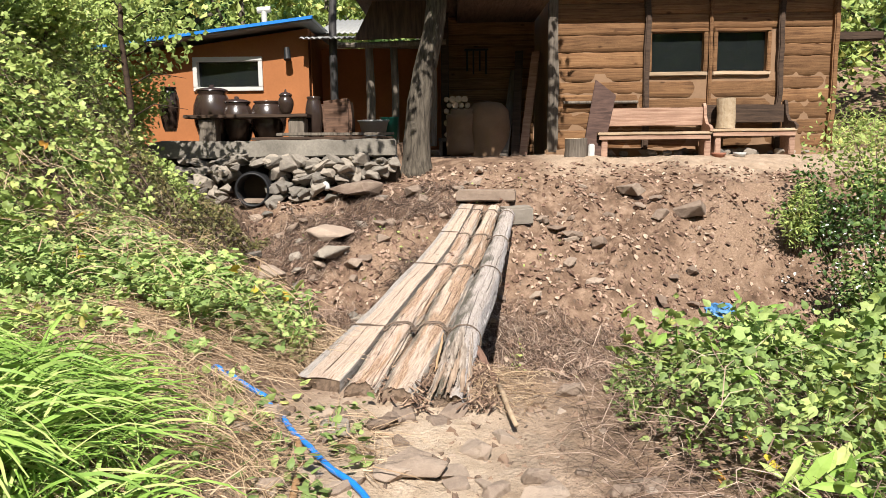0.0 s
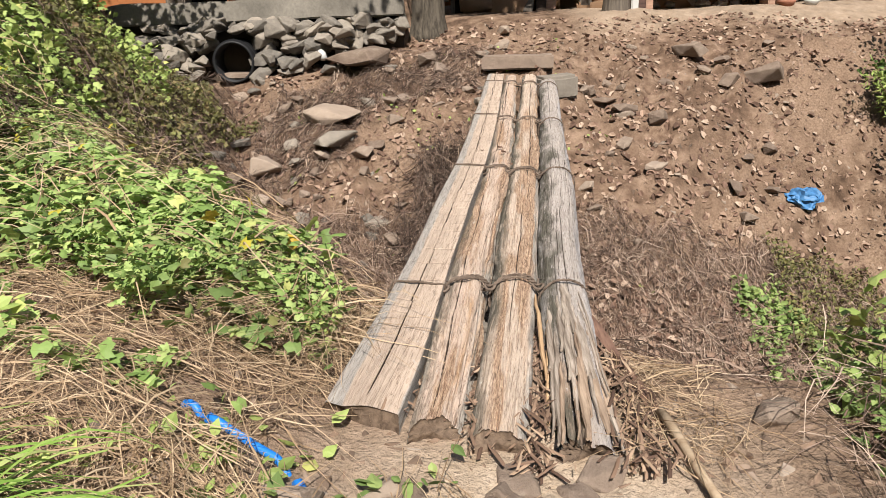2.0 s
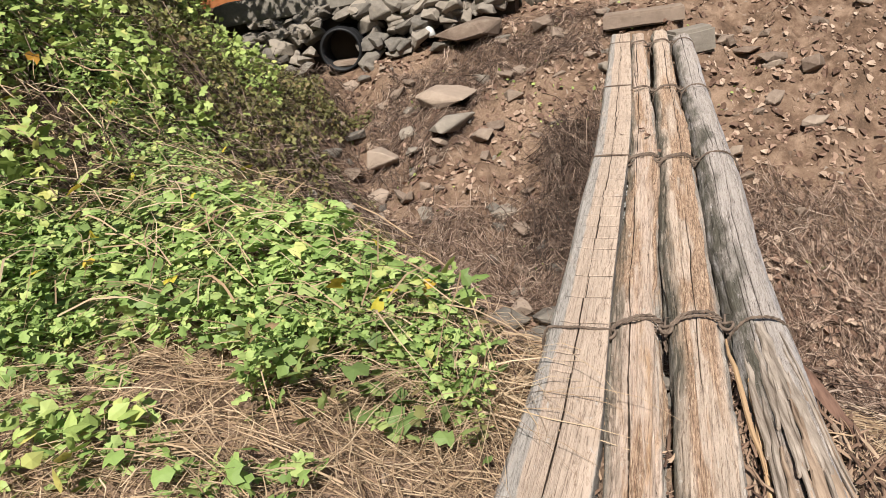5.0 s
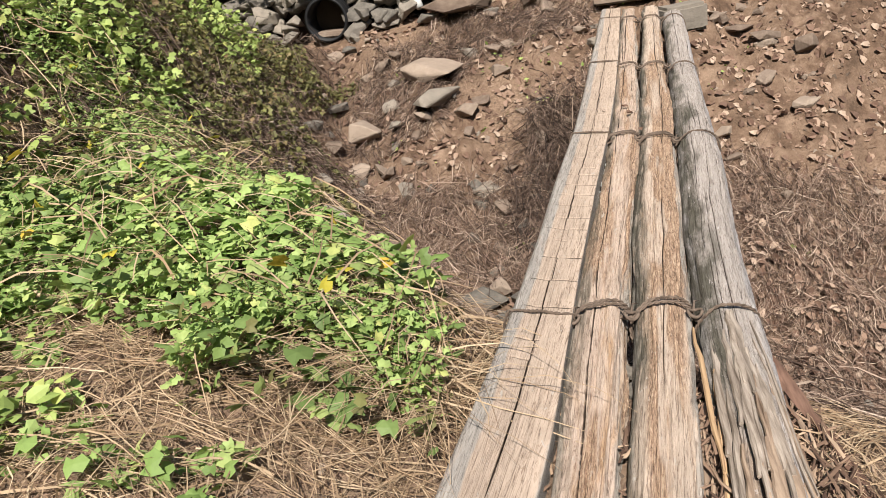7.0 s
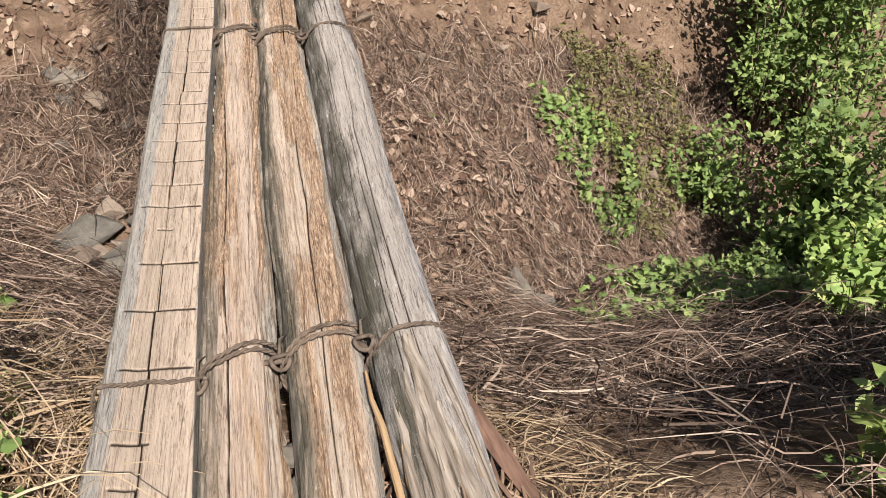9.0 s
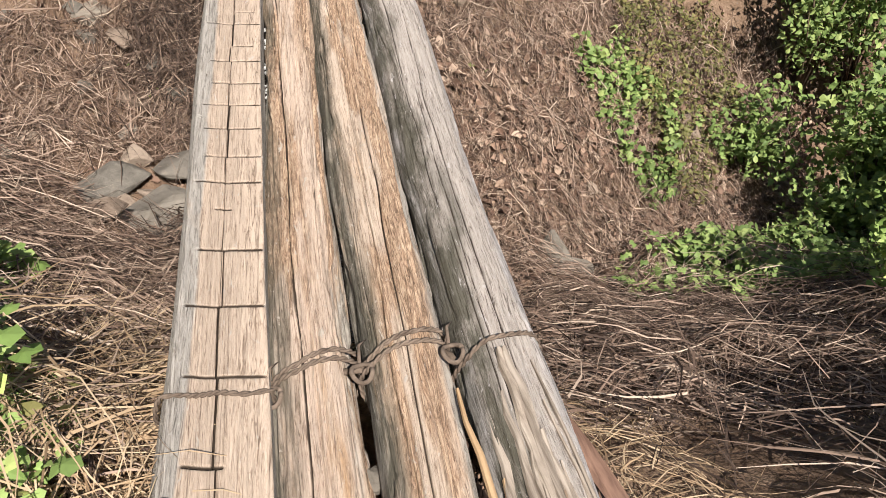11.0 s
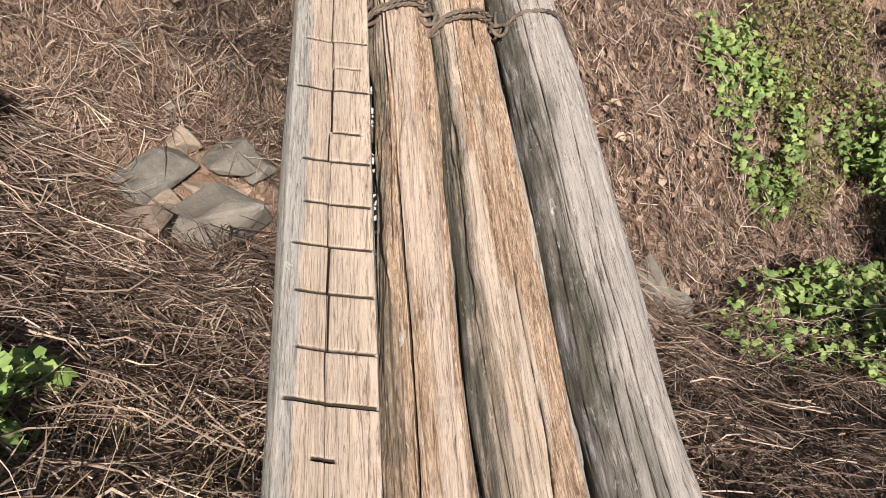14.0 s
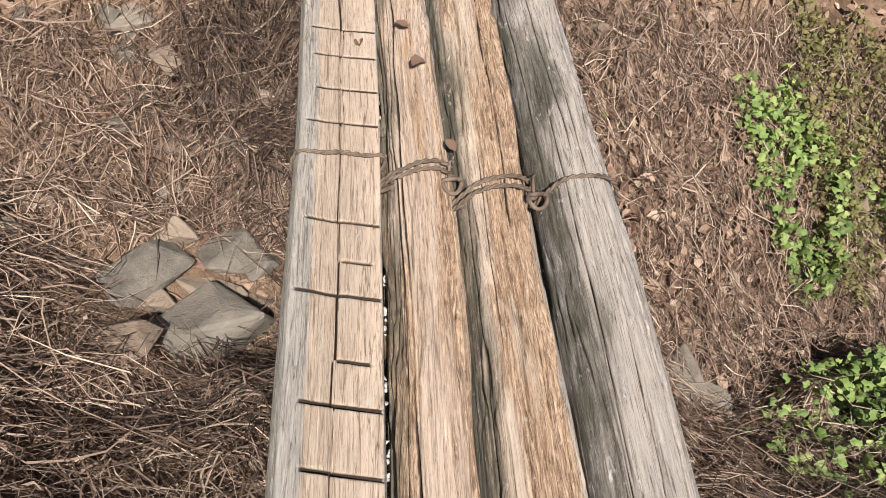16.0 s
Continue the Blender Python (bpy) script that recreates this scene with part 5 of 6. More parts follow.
for k, (x, y, s, lab) in enumerate(BIG + BED):
    rock(x, y, s * 1.12, lab + " lying on the ground", k, sink=(-0.16 if "round dark" in lab else 0.06) if 7.1 < y < 7.8 else 0.12, aspect=1.2, tall=0.8, pool=EARTH_ROCKS if any(w in lab for w in ("brown", "yellow", "tan", "buff", "pale")) else ROCKS)
for k in range(165):
    x = RR.uniform(-2.9, 0.4) if k % 3 else RR.uniform(0.4, 3.8)
    y = RR.uniform(7.4, 11.6)
    rock(x, y, RR.uniform(0.07, 0.24), "small stone on the gully bank", sink=0.12, pool=ROCKS if k % 3 == 1 else EARTH_ROCKS, rx=30)
for k in range(60):
    x, y = RR.gauss(0.05, 0.42), RR.uniform(1.7, 3.75)
    rock(x, y, RR.uniform(0.06, 0.2), "pale flat stone in the trodden path", sink=0.3, pool=EARTH_ROCKS, rx=8)

rng = np.random.default_rng(11)
PEB = rock_mesh(77, 0.6, 9, 0)
pv = np.array([v.co[:] for v in PEB.vertices])
pf = np.array([p.vertices[:] for p in PEB.polygons])
p = np.vstack([sprinkle(15000, -2.8, 5.8, 7.6, 12.3, rng), sprinkle(4500, -1.2, 1.2, 1.2, 4.2, rng)])
tagged(put("gravel", scatter("gravel", (pv, pf), on_ground(p) - (0, 0, 0.004), slope_turns(p, spins(len(p), 0.35, rng)), 0.012 + 0.06 * rng.random(len(p)) ** 3.5, GRAVEL)), "scattered small stones on the earth banks", "gravel", kind="stuff")

p = np.vstack([sprinkle(4200, -0.5, 6.0, 7.8, 12.4, rng), sprinkle(2200, -3.0, 0.2, 8.8, 12.2, rng), sprinkle(2600, 0.6, 3.6, 6.4, 8.6, rng), sprinkle(1200, 0.6, 3.6, 6.4, 10.4, rng), sprinkle(1200, -2.5, 1.5, 5.0, 8.5, rng)])
q = on_ground(p)
q[:, 2] += 0.005 + 0.07 * rng.random(len(q)) * (1 - smooth(8.0, 9.2, q[:, 1])) * (q[:, 0] > 0.5)
tagged(put("leaf_litter", scatter("leaf_litter", CURLED, q, slope_turns(p, spins(len(q), 0.2, rng)), 0.04 + 0.06 * rng.random(len(q)), LITTER)), "brown dead leaves strewn over the far bank", "leaves", kind="stuff")


def off_logs(x, y):
    """False over the near ends of the logs, where the ground meets them."""
    lo = np.interp(y, LOGS[0][0], LOGS[0][1]) - 0.15
    hi = np.interp(y, LOGS[3][0], LOGS[3][1]) + 0.13
    return (x < lo) | (x > hi) | (y < 3.5) | (ground_z(x, y) < -0.3)


def beside_pipe(x, y, gap):
    """False where the blue pipe lies bare."""
    px = np.interp(y, (2.68, 3.045, 3.28, 3.6, 3.7, 3.78), (-0.2, -0.439, -0.571, -0.77, -0.92, -1.09))
    return (np.abs(x - px) > gap) | (y > 3.9) | ((y > 3.59) & (y < 3.64))


def hedge_edge(y):
    return np.interp(y, (-6, 2, 4.5, 6.5, 9, 11.5, 13, 14), (-6, -4.2, -2.8, -2.7, -3.05, -3.75, -5.6, -6.5))


def straw(name, n, x0, x1, y0, y1, lo, hi, width, label, keep=None, lift=0.03, rise=0.15, seed=1, mat=STRAW, clump=0.0, curl=0.8, segs=4):
    r = np.random.default_rng(seed)
    p = sprinkle(n, x0, x1, y0, y1, r, keep)
    if keep is not None or y0 < 5:
        p = p[off_logs(p[:, 0], p[:, 1])]
    if clump:
        p = p[fbm(p[:, 0] * 1.1, p[:, 1] * 1.1, 44, 2) > clump]
    p = p[beside_pipe(p[:, 0], p[:, 1], 0.11)]
    q = on_ground(p)
    q[:, 2] += 0.008 + lift * r.random(len(q)) ** 1.5
    me = strands(name, q, r.random(len(q)) * 2 * np.pi, r.uniform(lo, hi, len(q)), width, mat, rise, 0.5, r, segs, curl, ground_z)
    return tagged(put(name, me), label, "dry grass", kind="stuff")


straw("dry_grass", 62000, -3.0, 4.6, 4.7, 8.9, 0.08, 0.34, 0.0027, "matted dead grass stems filling the gully", gully, 0.12, 0.25, 3, curl=2.2, segs=3)
straw("dry_grass", 24000, -3.2, 4.6, 8.4, 11.6, 0.1, 0.34, 0.0025, "dead grass stems on the far bank", lambda x, y: (x > hedge_edge(y) + 0.9) & ((y < 9.4 - 0.25 * np.clip(x, 0, 2)) | (x < 0.2)), 0.05, 0.2, 4, clump=-0.12, segs=3)
straw("dry_grass", 17000, -4.0, -0.25, 2.9, 6.0, 0.12, 0.36, 0.0016, "flattened straw-coloured grass on the near bank", None, 0.06, 0.12, 5, PALESTRAW, segs=3)
straw("dry_grass", 5500, -0.9, 0.5, 2.6, 4.9, 0.08, 0.28, 0.0015, "dry grass around the log ends", lambda x, y: (y > 3.65) | (np.abs(x + 0.1) > 0.8), 0.05, 0.2, 6, PALESTRAW, segs=3)
straw("dry_grass", 8000, 0.6, 4.2, 1.8, 5.4, 0.12, 0.4, 0.0016, "dry stems under the weeds", lambda x, y: y < 4.3, 0.25, 0.4, 7, STRAW, segs=3)
straw("dry_stems", 1500, 0.6, 4.2, 4.8, 7.6, 0.3, 0.7, 0.0021, "tangled dead vine stems in the gully", gully, 0.25, 0.25, 8, curl=1.6)
straw("dry_stems", 1500, -3.0, 0.1, 5.6, 8.8, 0.3, 0.7, 0.0021, "tangled dead vine stems in the gully", gully, 0.2, 0.25, 9, curl=1.6)

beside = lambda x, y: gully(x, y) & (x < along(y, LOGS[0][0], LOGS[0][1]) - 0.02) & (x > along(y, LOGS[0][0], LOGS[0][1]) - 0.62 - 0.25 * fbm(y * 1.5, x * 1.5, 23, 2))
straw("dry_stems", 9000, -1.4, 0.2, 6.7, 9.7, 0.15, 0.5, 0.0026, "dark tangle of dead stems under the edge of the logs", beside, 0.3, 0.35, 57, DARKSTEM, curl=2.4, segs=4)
straw("dry_stems", 5200, -2.9, 0.1, 8.9, 11.7, 0.15, 0.45, 0.0024, "brown dead creeper stems matted over the stony bank", lambda x, y: x < along(y, LOGS[0][0], LOGS[0][1]) - 0.1, 0.1, 0.25, 58, DARKSTEM, curl=2.2, segs=3, clump=-0.05)
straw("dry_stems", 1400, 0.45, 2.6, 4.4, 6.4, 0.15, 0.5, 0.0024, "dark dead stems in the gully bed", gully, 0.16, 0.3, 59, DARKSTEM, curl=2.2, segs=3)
straw("dry_grass", 1100, -1.05, -0.6, 4.35, 5.2, 0.25, 0.55, 0.0018, "pale dry grass leaning beside the logs", None, 0.1, 0.55, 60, PALESTRAW, curl=0.7)
CHIP = (np.array([(-0.09, -0.8, 0), (0.06, -0.7, 0), (0.1, 0.1, 0.02), (0.02, 0.9, 0), (-0.08, 0.5, 0.02), (0.0, 0.0, 0.09)]), np.array([(5, 0, 1), (5, 1, 2), (5, 2, 3), (5, 3, 4), (5, 4, 0)]))
FRAGMENT = m_leaf("rotten_wood_chips", [(0, (0.07, 0.04, 0.028)), (0.4, (0.17, 0.105, 0.072)), (0.8, (0.31, 0.205, 0.14)), (1, (0.45, 0.32, 0.22))], 0.85, 0.02)
cr = np.random.default_rng(66)
p = np.vstack([np.c_[cr.normal(-0.03, 0.035, 420) - 0.16 * (4.3 - (q := cr.uniform(3.62, 4.6, 420))) , q], np.c_[cr.normal(0.19, 0.05, 520), cr.uniform(3.6, 4.5, 520)], np.c_[cr.normal(-0.46, 0.03, 200) - 0.15 * (4.4 - (q := cr.uniform(3.9, 4.7, 200))), q], np.c_[cr.normal(-0.22, 0.03, 160) - 0.15 * (4.2 - (q := cr.uniform(3.7, 4.3, 160))), q]])
q = on_ground(p)
q[:, 2] += 0.01 + 0.05 * cr.random(len(q))
lean = cr.normal(-0.15, 0.5, len(q))
turn = spins(len(q), 0.3, cr) * 0
turn[:, 0, 0], turn[:, 0, 1], turn[:, 1, 0], turn[:, 1, 1], turn[:, 2, 2] = np.cos(lean), -np.sin(lean), np.sin(lean), np.cos(lean), 1
tagged(put("wood_fragments", scatter("wood_fragments", CHIP, q, turn, 0.014 + 0.06 * cr.random(len(q)) ** 2, FRAGMENT)), "reddish-brown rotten wood fragments between the log ends", "wood debris", kind="stuff")

# ---- green growth ----


def leaves(name, n, x0, x1, y0, y1, height, size, mat, shape, label, seed, keep=None, clump=None, tilt=0.55, category="weeds", bias=0.7, scale=1.0):
    r = np.random.default_rng(seed)
    p = sprinkle(n, x0, x1, y0, y1, r, keep)
    if clump is not None:
        p = p[fbm(p[:, 0] * scale + seed, p[:, 1] * scale, 140 + seed, 3) > clump]
    p = p[beside_pipe(p[:, 0], p[:, 1], 0.07)]
    q = on_ground(p)
    lump = 0.55 + 0.45 * fbm(p[:, 0] * 1.4, p[:, 1] * 1.4, 150 + seed, 3)
    q[:, 2] += height * np.clip(lump, 0.1, 1.3) * r.random(len(q)) ** bias
    me = scatter(name, shape, q, spins(len(q), tilt, r), size * (0.45 + 0.9 * r.random(len(q))), mat)
    return tagged(put(name, me), label, category, kind="stuff")


on_hill = lambda x, y: x < hedge_edge(y) + 0.15
leaves("vine_thicket", 36000, -8.5, -2.4, 3.5, 14.0, 0.6, 0.068, VINE, LOBED, "dense light-green vines covering the hillside", 31, on_hill, -0.15, 0.6, "vines")
leaves("vine_thicket", 11000, -7.0, -2.2, 4.5, 13.0, 0.62, 0.055, VINE, LOBED, "small bright vine leaves in the thicket", 32, on_hill, None, 0.6, "vines")
straw("vine_stems", 9000, -6.5, -2.4, 4.5, 12.5, 0.15, 0.45, 0.002, "dry reddish vine stems in the thicket", on_hill, 0.4, 0.5, 33, DARKSTEM, segs=3)
mound = lambda x, y: (y > 4.25 + 0.1 * (-x - 1.15) + 0.4 * fbm(x * 1.6, y * 1.6, 72, 3)) & (y < np.interp(x, (-3.4, -2, -1.2, -0.8), (7.6, 6.5, 5.8, 5.0))) & (x < -0.75)
leaves("green_weeds", 56000, -3.6, -0.7, 3.6, 8.0, 0.34, 0.034, WEED, LOBED, "pale green lobed weeds on the near bank", 34, mound, -0.28, 0.5, scale=2.6)
leaves("green_weeds", 5500, -3.4, -0.8, 3.9, 6.8, 0.38, 0.06, WEED, LOBED, "broad pale green lobed leaves topping the weeds", 55, mound, -0.1, 0.35, bias=0.35)
leaves("green_weeds", 4000, -3.6, -0.7, 3.7, 8.4, 0.3, 0.045, OLIVE, LOBED, "faded olive leaves among the weeds", 52, mound, -0.2, 0.5, scale=2.0)
straw("dry_stems", 3000, -3.6, -0.7, 4.3, 8.2, 0.15, 0.45, 0.0024, "dry stems among the weeds", mound, 0.35, 0.5, 53, PALESTRAW, segs=3)
leaves("bank_weeds", 1500, 0.42, 0.85, 4.9, 8.6, 0.16, 0.04, VINE, OVAL, "small green weeds along the logs", 54, lambda x, y: np.abs(x - (0.56 + 0.1 * (y - 6.0))) < 0.16, 0.0, 0.7, scale=2.0)
leaves("green_weeds", 2200, -3.2, -0.6, 4.0, 7.0, 0.34, 0.07, HERB, LOBED, "large lobed green leaves on the near bank", 35, mound, -0.1, 0.45)
leaves("green_weeds", 1300, -2.8, -0.95, 3.75, 4.6, 0.13, 0.05, WEED, LOBED, "scattered green weeds in the straw of the near bank", 63, None, 0.25, 0.5, scale=2.4)
tip = lambda x, y: ((x + 1.25) / 0.3) ** 2 + ((y - 5.75) / 0.55) ** 2 < 1
leaves("green_weeds", 2600, -1.6, -0.9, 5.1, 6.4, 0.34, 0.05, WEED, LOBED, "pale green weeds at the edge of the gully", 64, tip, -0.1, 0.5, scale=2.4)
leaves("green_weeds", 1300, -1.6, -0.3, 2.2, 4.3, 0.1, 0.06, HERB, OVAL, "low green herbs beside the path", 36, None, 0.1, 0.5)
leaves("dry_creepers", 34000, -4.2, -1.5, 6.3, 11.6, 0.3, 0.042, OLIVE, LOBED, "half-dead olive creepers on the gully side", 48, lambda x, y: x < hedge_edge(y) + 0.75 + 0.4 * fbm(y * 2, x * 2, 61, 2), -0.9, 0.8, "vines")
straw("dry_stems", 5000, -3.6, -1.6, 6.0, 11.4, 0.15, 0.4, 0.0024, "dry reddish stems on the gully side", lambda x, y: x < hedge_edge(y) + 0.9, 0.25, 0.4, 49, DARKSTEM, segs=3)
leaves("herb_patch", 2600, -2.6, -0.7, 2.0, 4.2, 0.16, 0.055, VINE, OVAL, "small bright herbs between the grass tussocks", 50, None, 0.05, 0.6, scale=2.0)
straw("dry_grass", 5000, -3.0, -0.6, 1.8, 3.6, 0.12, 0.35, 0.0016, "dry stems between the grass tussocks", None, 0.08, 0.3, 51, PALESTRAW, segs=3)
right = lambda x, y: (x > 0.75 + 0.25 * np.abs(y - 3.6)) & (y < 4.2) & (y > 2.05 + 0.45 * fbm(x * 1.4, y * 1.4, 33, 3))
leaves("right_weeds", 24000, 0.8, 4.6, 1.8, 5.2, 0.5, 0.045, HERB, OVAL, "green weeds on the near bank beside the path", 37, right, -0.12, 0.6)
leaves("right_weeds", 9000, 0.9, 4.6, 1.8, 5.2, 0.55, 0.07, VINE, LOBED, "broad lobed leaves among the weeds", 38, right, -0.05, 0.6)
straw("dry_stems", 1500, 0.9, 3.8, 2.4, 5.0, 0.2, 0.5, 0.002, "brown dead stems standing among the weeds", lambda x, y: x > 0.75 + 0.25 * np.abs(y - 3.6), 0.3, 0.9, 56, STRAW, segs=3)
leaves("right_weeds", 2200, 1.0, 4.0, 2.2, 5.0, 0.6, 0.13, GRASS, LANCE, "narrow fresh green leaves among the weeds", 39, right, 0.0, 0.6)
leaves("yellow_leaves", 260, 0.9, 4.0, 2.0, 5.2, 0.55, 0.09, YELLOW, OVAL, "yellow autumn leaves among the weeds", 40, right, 0.0, 0.6)
leaves("yellow_leaves", 60, -3.3, -0.8, 4.3, 8.0, 0.45, 0.075, YELLOW, LOBED, "yellowing leaves among the weeds", 41, mound, None, 0.6)
bank = lambda x, y: ((x - 2.66) / 0.4) ** 2 + ((y - 8.1) / 0.5) ** 2 < 0.9 + 0.6 * fbm(x * 2.2, y * 2.2, 71, 3)
leaves("bank_weeds", 6500, 1.8, 3.4, 7.3, 9.2, 0.3, 0.055, HERB, LOBED, "patch of fresh green weeds on the gully bank", 42, bank, -0.25, 0.7, scale=3.0)
leaves("bank_weeds", 7000, 2.8, 4.0, 7.0, 9.0, 0.22, 0.04, OLIVE, OVAL, "green creeping weeds on the gully bank", 43, None, 0.0, 0.7)
low = lambda x, y: ((x - 2.7) / 1.0) ** 2 + ((y - 6.5) / 0.55) ** 2 < 1
leaves("bed_weeds", 9000, 1.2, 4.0, 5.2, 7.2, 0.4, 0.06, HERB, LOBED, "dark green weeds in the gully bed", 44, low, -0.15, 0.6)
leaves("bed_weeds", 2500, 1.2, 4.0, 5.0, 7.0, 0.42, 0.06, HERB, LOBED, "green weeds in the gully bed", 45, low, 0.0, 0.6)
leaves("bank_weeds", 900, -2.6, 1.6, 8.2, 11.9, 0.12, 0.045, VINE, OVAL, "small green weeds on the far bank", 46, None, 0.35, 0.6, scale=2.0)
leaves("yard_weeds", 9000, 6.6, 16.0, 12.5, 20.0, 0.9, 0.12, VINE, LANCE, "tall light-green weeds beside the house", 47, None, -0.3, 0.7)


def tuft(n, cx, cy, r0, seed, mat=GRASS, lo=0.2, hi=0.46, width=0.006):
    r = np.random.default_rng(seed)
    a, d = r.random(n) * 2 * np.pi, r0 * r.random(n) ** 0.6
    p = np.c_[cx + d * np.cos(a), cy + d * np.sin(a)]
    q = on_ground(p)
    h = a + r.normal(0, 0.6, n)
    ob = put("grass_tussock", strands("grass_tussock", q, h, r.uniform(lo, hi, n), width, mat, 0.85, 0.42, r, 6, 0.35))
    return tagged(ob, "tussock of long bright green grass on the near bank", "grass", "grass tussocks")


for k, (x, y, r0, n) in enumerate(((-1.6, 2.75, 0.2, 380), (-1.95, 2.6, 0.24, 450), (-1.4, 2.4, 0.22, 420), (-1.75, 2.2, 0.28, 550), (-2.3, 2.9, 0.2, 300), (-1.25, 2.75, 0.12, 150), (-2.2, 2.2, 0.3, 450), (-1.2, 2.1, 0.24, 380), (-1.0, 2.35, 0.1, 120), (-1.7, 3.0, 0.22, 380), (-1.45, 2.95, 0.16, 260), (-2.1, 3.15, 0.24, 380))):
    tuft(n, x, y, r0, 60 + k)


def bush(x, y, z, r, h, n, size, mat, shape, label, seed, name="shrub"):
    b = thing(name, label, "shrub", (x, y, z))
    rg = np.random.default_rng(seed)
    cs = []
    bm = bmesh.new()
    for k in range(11):
        a, rr = rg.random() * 6.28, r * (0.3 + 0.8 * rg.random())
        tip = (rr * math.cos(a), rr * math.sin(a), h * rg.uniform(0.45, 1.05))
        mid = (tip[0] * 0.35, tip[1] * 0.35, tip[2] * 0.55)
        tube([(0, 0, -0.05), mid, tip], [0.012, 0.008, 0.003], 5, bm=bm)
        cs += [tip, tuple((np.array(tip) + mid) / 2), mid]
    part("branchwork", bm, TWIG, b, "thin woody stems", True)
    crown("foliage", cs, r * 0.42, int(n * 1.3), size * 0.8, mat, shape, seed, b, 0.7)
    return b


SHRUBS = ((3.5, 3.2, 0.6, 1.0, 1300, HERB, OVAL, 0.075), (4.2, 4.2, 0.6, 1.5, 1300, WEED, OVAL, 0.08), (2.7, 5.5, 0.4, 0.6, 900, WEED, LOBED, 0.07), (4.0, 6.9, 0.5, 0.9, 900, HERB, LOBED, 0.075), (1.6, 3.7, 0.35, 0.4, 800, WEED, LOBED, 0.07), (2.3, 3.6, 0.4, 0.45, 1000, HERB, LOBED, 0.075), (2.9, 3.4, 0.5, 0.7, 1200, WEED, OVAL, 0.075), (4.7, 8.5, 0.6, 1.9, 1500, HERB, OVAL, 0.075), (5.2, 9.3, 0.7, 2.1, 1700, DARKLEAF, OVAL, 0.08), (5.2, 7.9, 0.7, 2.6, 1700, HERB, OVAL, 0.08), (5.4, 8.6, 0.8, 2.8, 1700, HERB, OVAL, 0.085),
          (4.7, 10.3, 0.4, 0.9, 900, VINE, LANCE, 0.09), (5.2, 10.4, 0.7, 1.3, 1100, DARKLEAF, OVAL, 0.08), (5.9, 10.6, 0.8, 1.8, 1500, VINE, OVAL, 0.08), (4.4, 7.2, 0.5, 1.6, 1000, HERB, LOBED, 0.08), (6.4, 9.2, 0.9, 2.6, 1700, HERB, OVAL, 0.09), (4.4, 5.8, 0.7, 1.5, 1300, VINE, OVAL, 0.085),
          (3.75, 7.9, 0.45, 0.7, 800, HERB, OVAL, 0.07), (3.8, 6.0, 0.5, 0.8, 700, HERB, LOBED, 0.075), (3.2, 4.3, 0.5, 0.7, 800, VINE, OVAL, 0.09), (2.2, 3.3, 0.4, 0.5, 500, VINE, LOBED, 0.1), (4.2, 4.6, 0.6, 0.9, 900, HERB, OVAL, 0.09), (1.9, 4.4, 0.35, 0.45, 500, HERB, LANCE, 0.1))
for k, (x, y, r, h, n, mat, sh, sz) in enumerate(SHRUBS):
    bush(x, y, float(ground_z(x, y)), r, h, n, sz, mat, sh, "leafy green shrub on the bank" if mat is not DARKLEAF else "dark-leaved shrub overhanging the gully", 300 + k)
for k, (x, y, r, h) in enumerate(((-4.7, 11.6, 0.7, 1.6), (-5.6, 12.4, 0.9, 2.0), (-6.3, 11.2, 1.0, 2.2), (-5.3, 10.2, 0.8, 1.7), (-6.6, 13.4, 1.0, 2.4), (-7.4, 9.4, 1.0, 2.2), (-6.0, 8.2, 0.9, 1.8), (-5.0, 7.0, 0.7, 1.3), (-4.4, 8.6, 0.7, 1.2))):
    bush(x, y, float(ground_z(x, y)), r, h, 2200, 0.075, VINE, LOBED, "tall vine-covered shrub on the hillside", 340 + k)
r9 = np.random.default_rng(12)
fl = np.array([(4.3, 8.5, 0.0)]) + r9.normal(0, 1, (110, 3)) * (0.3, 0.3, 0.28)
tagged(put("white_flowers", scatter("white_flowers", OVAL, fl, spins(110, 0.5, r9), 0.03 + 0.02 * r9.random(110), FLOWER)), "small white wild flowers among the shrubs", "flowers", kind="stuff")

# ---- background trees and forest ----


def big_tree(x, y, h, r, n, mat, seed, size=0.22):
    z = float(ground_z(x, y, False))
    t = thing("tree", "leafy green tree on the slope behind the buildings" if mat is not DARKLEAF else "dark green tree on the wooded slope", "tree", (x, y, z), group="background trees")
    rg = np.random.default_rng(seed)
    part("trunk", tube([(0, 0, -0.3), (0.1, 0, h * 0.4), (0, 0.1, h * 0.8)], [r * 0.09, r * 0.07, r * 0.03], 9, wob=0.02), BARK, t, smooth=True)
    cs = [(rg.normal(0, r * 0.42), rg.normal(0, r * 0.42), h * rg.uniform(0.2, 1.0)) for _ in range(16)]
    for c in cs[:6]:
        part("limb", tube([(0, 0, c[2] * 0.55), (c[0] * 0.6, c[1] * 0.6, c[2] * 0.85), c], [r * 0.035, r * 0.02, r * 0.006], 6), BARK, t)
    crown("crown", cs, r * 0.42, n, size, mat, FOLDED, seed, t, 0.8)


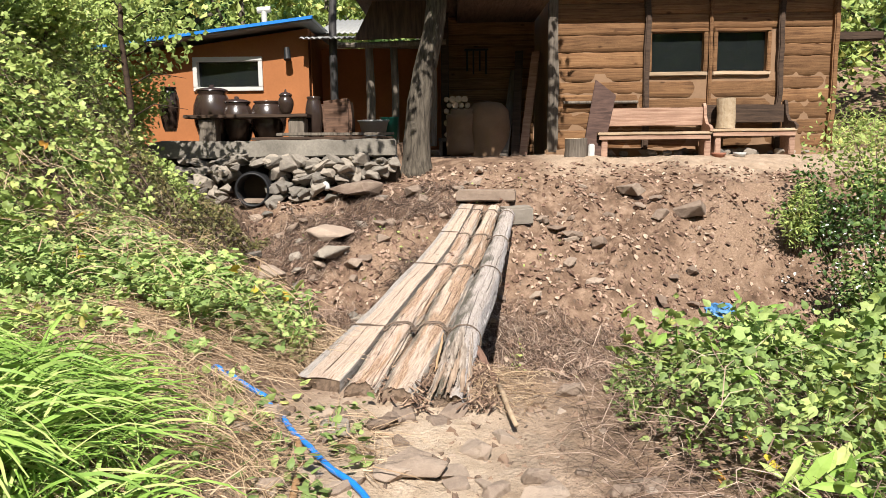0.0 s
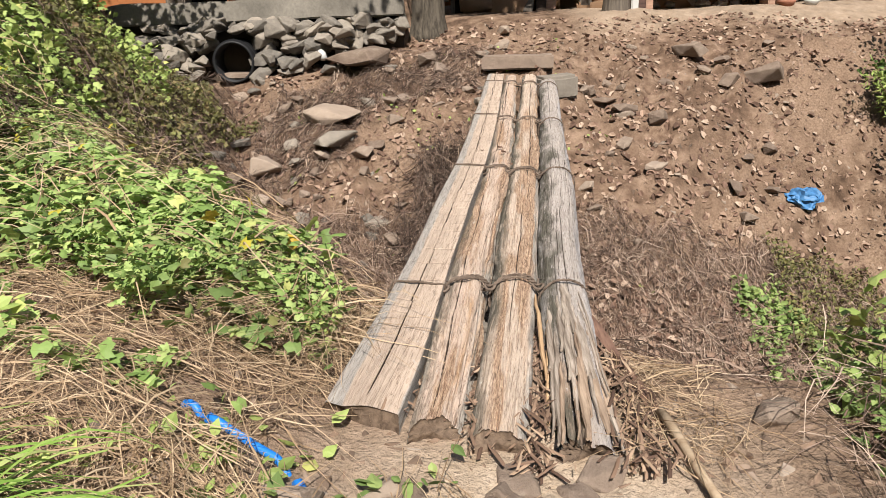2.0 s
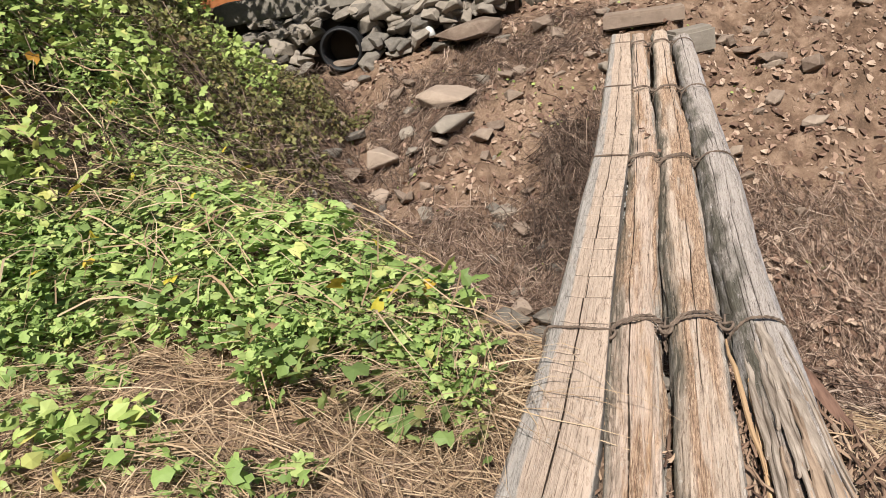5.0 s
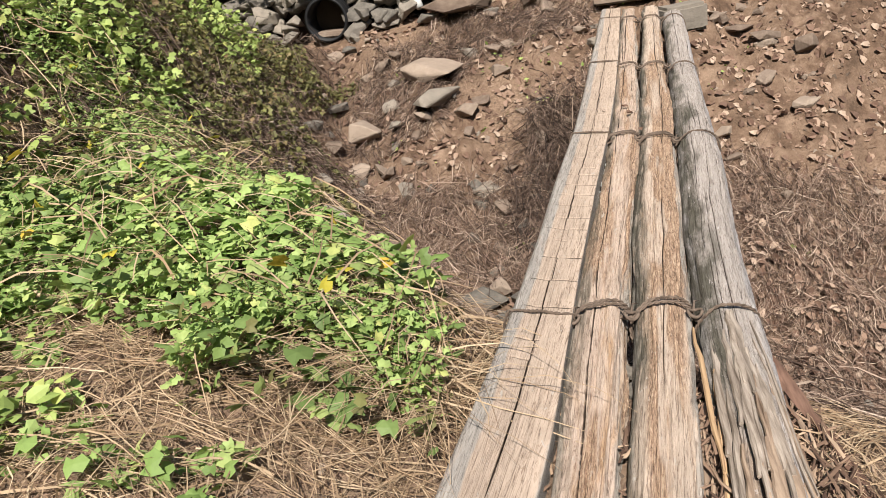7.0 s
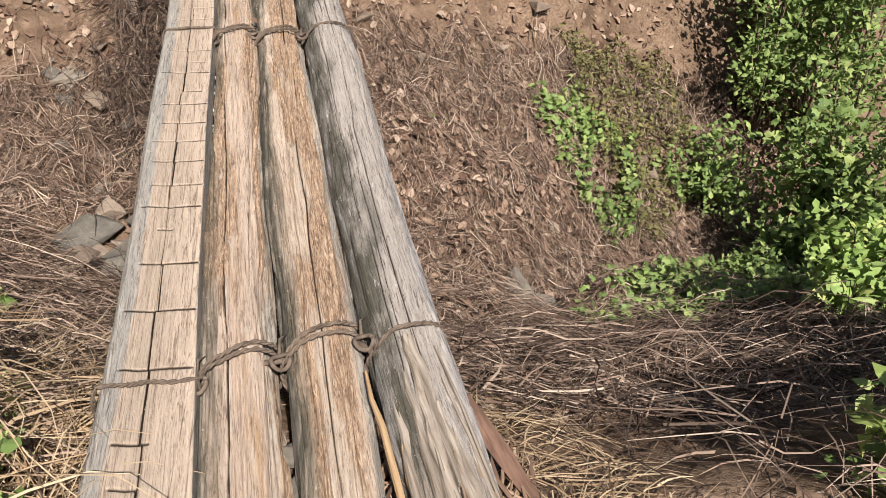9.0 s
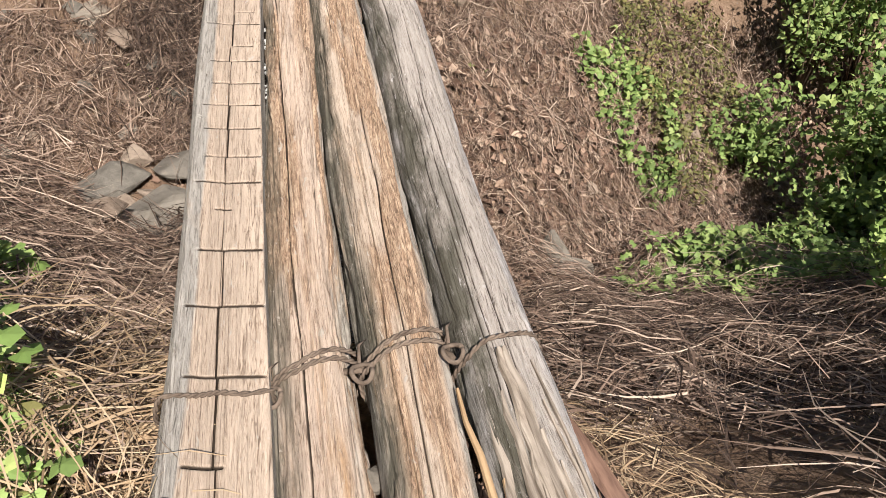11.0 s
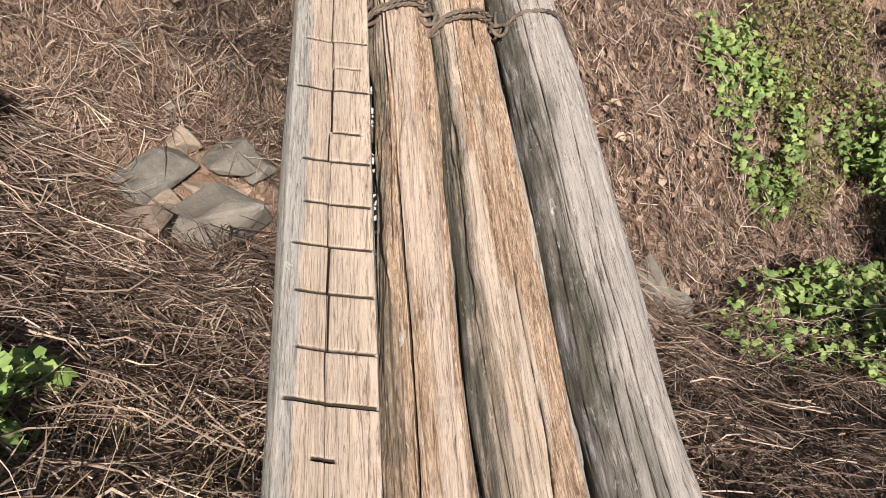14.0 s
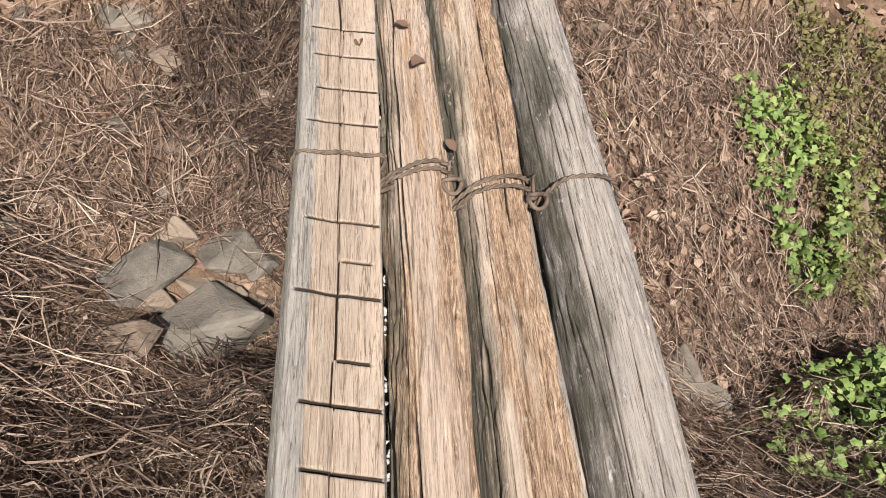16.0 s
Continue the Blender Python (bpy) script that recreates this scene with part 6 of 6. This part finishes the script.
for k, (x, y, h, r, mat) in enumerate(((-7.5, 17, 4.5, 2.0, VINE), (-9.5, 13, 4.0, 2.0, VINE), (-5.5, 21, 5.0, 2.2, VINE), (-3.5, 23, 4.5, 2.2, VINE), (-1.0, 25, 5, 2.4, DARKLEAF), (-8, 24, 6, 2.6, DARKLEAF), (-12, 20, 6, 2.6, VINE), (1.5, 26, 6, 2.8, DARKLEAF), (-4, 30, 7, 3.0, DARKLEAF), (9, 22, 5, 2.2, DARKLEAF), (11.5, 20, 4, 2.2, VINE), (13, 26, 7, 3, DARKLEAF), (-11, 9, 4, 2.0, VINE), (5, 28, 6, 2.8, DARKLEAF), (-15, 28, 8, 3.2, DARKLEAF), (17, 22, 6, 3, DARKLEAF))):
    big_tree(x, y, h, r, 2400, mat, 400 + k)
r8 = np.random.default_rng(15)
p = sprinkle(26000, -60, 60, 26, 70, r8)
q = on_ground(p)
q[:, 2] += 3.5 * r8.random(len(q))
tagged(put("far_woods", scatter("far_woods", FOLDED, q, spins(len(q), 0.9, r8), 0.7 + 0.9 * r8.random(len(q)), DARKLEAF)), "dark green wooded slope in the distance", "woods", kind="stuff")
# Woods out of view, added to darken window reflections and cut sky fill.
p = np.vstack([sprinkle(9000, -45, 45, -50, -11, r8), sprinkle(3000, -50, -14, -10, 26, r8), sprinkle(3000, 16, 50, -10, 26, r8)])
q = on_ground(p)
q[:, 2] += 7.0 * r8.random(len(q))
tagged(put("unseen_woods", scatter("unseen_woods", FOLDED, q, spins(len(q), 0.9, r8), 0.9 + 0.9 * r8.random(len(q)), DARKLEAF)), "unseen dark green woods added around the clearing to cut sky light", "woods", kind="stuff")
sap = thing("sapling", "thin dark-stemmed sapling with bare twigs before the clay house", "tree", (-4.35, 10.8, float(ground_z(-4.35, 10.8))))
bm = tube([(0, 0, -0.1), (0.02, 0, 0.9), (-0.05, 0, 1.8), (0.0, 0.05, 3.2)], [0.05, 0.045, 0.035, 0.02], 9)
stem = part("stem", bm, DARKWOOD, sap, smooth=True)
for k in range(16):
    z0 = 0.7 + 0.14 * k
    a = 2.1 * k
    part("twig", tube([(0, 0, z0), (0.35 * math.cos(a), 0.2 * math.sin(a), z0 + 0.2), (0.8 * math.cos(a), 0.4 * math.sin(a), z0 + 0.12)], [0.014, 0.009, 0.003], 5), DARKWOOD, stem, smooth=True)
crown("foliage", [(r8.normal(0, 0.5), r8.normal(0, 0.3), r8.uniform(1.6, 3.4)) for _ in range(12)], 0.4, 700, 0.09, VINE, LOBED, 77, sap)

# ---- hoses and rubbish ----


def hose(name, label, pts, r, mat):
    h = thing(name, label, "hose")
    ts = np.linspace(0, len(pts) - 1, 40)
    pa = np.array(pts)
    cp = [tuple(float(np.interp(t, range(len(pts)), pa[:, k])) for k in range(3)) for t in ts]
    cp = [(x, y, z + float(ground_z(x, y))) for x, y, z in cp]
    part("hose_body", tube(cp, r, 10), mat, h, smooth=True)


hose("blue_hose", "bright blue plastic water pipe lying beside the path", [(-0.2, 2.68, 0.02), (-0.284, 2.84, 0.02), (-0.439, 3.045, 0.02), (-0.571, 3.28, 0.02), (-0.755, 3.575, 0.02), (-0.782, 3.61, -0.03), (-0.81, 3.64, 0.02), (-0.92, 3.7, 0.022), (-1.02, 3.737, 0.022), (-1.04, 3.75, -0.03), (-1.062, 3.765, 0.02), (-1.09, 3.78, 0.02), (-1.15, 3.81, -0.06)], 0.0125, BLUE)
hose("tan_hose", "old tan rubber hose beside the blue pipe", [(-0.5, 2.6, 0.015), (-0.529, 2.836, 0.015), (-0.545, 3.08, 0.015), (-0.62, 3.35, 0.015), (-0.67, 3.44, -0.01)], 0.015, HOSE)
bag = thing("blue_bag", "crumpled blue plastic bag on the far bank", "bag", (3.39, 9.48, float(ground_z(3.39, 9.48))))
bm = bmesh.new()
bmesh.ops.create_icosphere(bm, subdivisions=4, radius=0.2)
for v in bm.verts:
    v.co = Vector((v.co.x, v.co.y * 0.75, v.co.z * 0.45 + 0.05)) + noise.noise_vector(v.co * 9) * 0.07 + noise.noise_vector(v.co * 22) * 0.025
part("plastic_film", bm, BAGBLUE, bag, m=pose(0, 0, 0, 25, 0, -40) @ Matrix.Diagonal((0.85, 0.8, 0.8, 1)))

# ---- dead leaves caught on the logs ----
for k, (x, y) in enumerate(((-0.07, 7.06), (0.075, 7.12), (0.085, 6.98), (0.08, 6.68))):
    lf = tagged(put("dead_leaf", np_mesh("dead_leaf", CURLED[0] * (0.04 + 0.008 * (k % 3)), CURLED[1], LITTER, smooth=True), m=pose(x, y, float(log_top(y)) + 0.006, 12 * (k % 3) - 10, 18 * (k % 2) - 8, 67 * k)), "curled brown dead leaf caught on the logs", "leaf", "leaves on the logs")

wr = np.random.default_rng(91)
wy = wr.uniform(5.7, 7.1, 70)
wx = along(wy, LOGS[0][0], LOGS[0][1]) + along(wy, LOGS[0][0], LOGS[0][2]) + 0.012 + 0.004 * wr.random(70)
wp = np.c_[wx, wy, log_top(wy) - 0.075]
tagged(put("white_grit", scatter("white_grit", (pv, pf), wp, spins(70, 0.5, wr), 0.008 + 0.006 * wr.random(70), WHITE)), "tiny white grains lodged between two logs", "grit", kind="stuff")
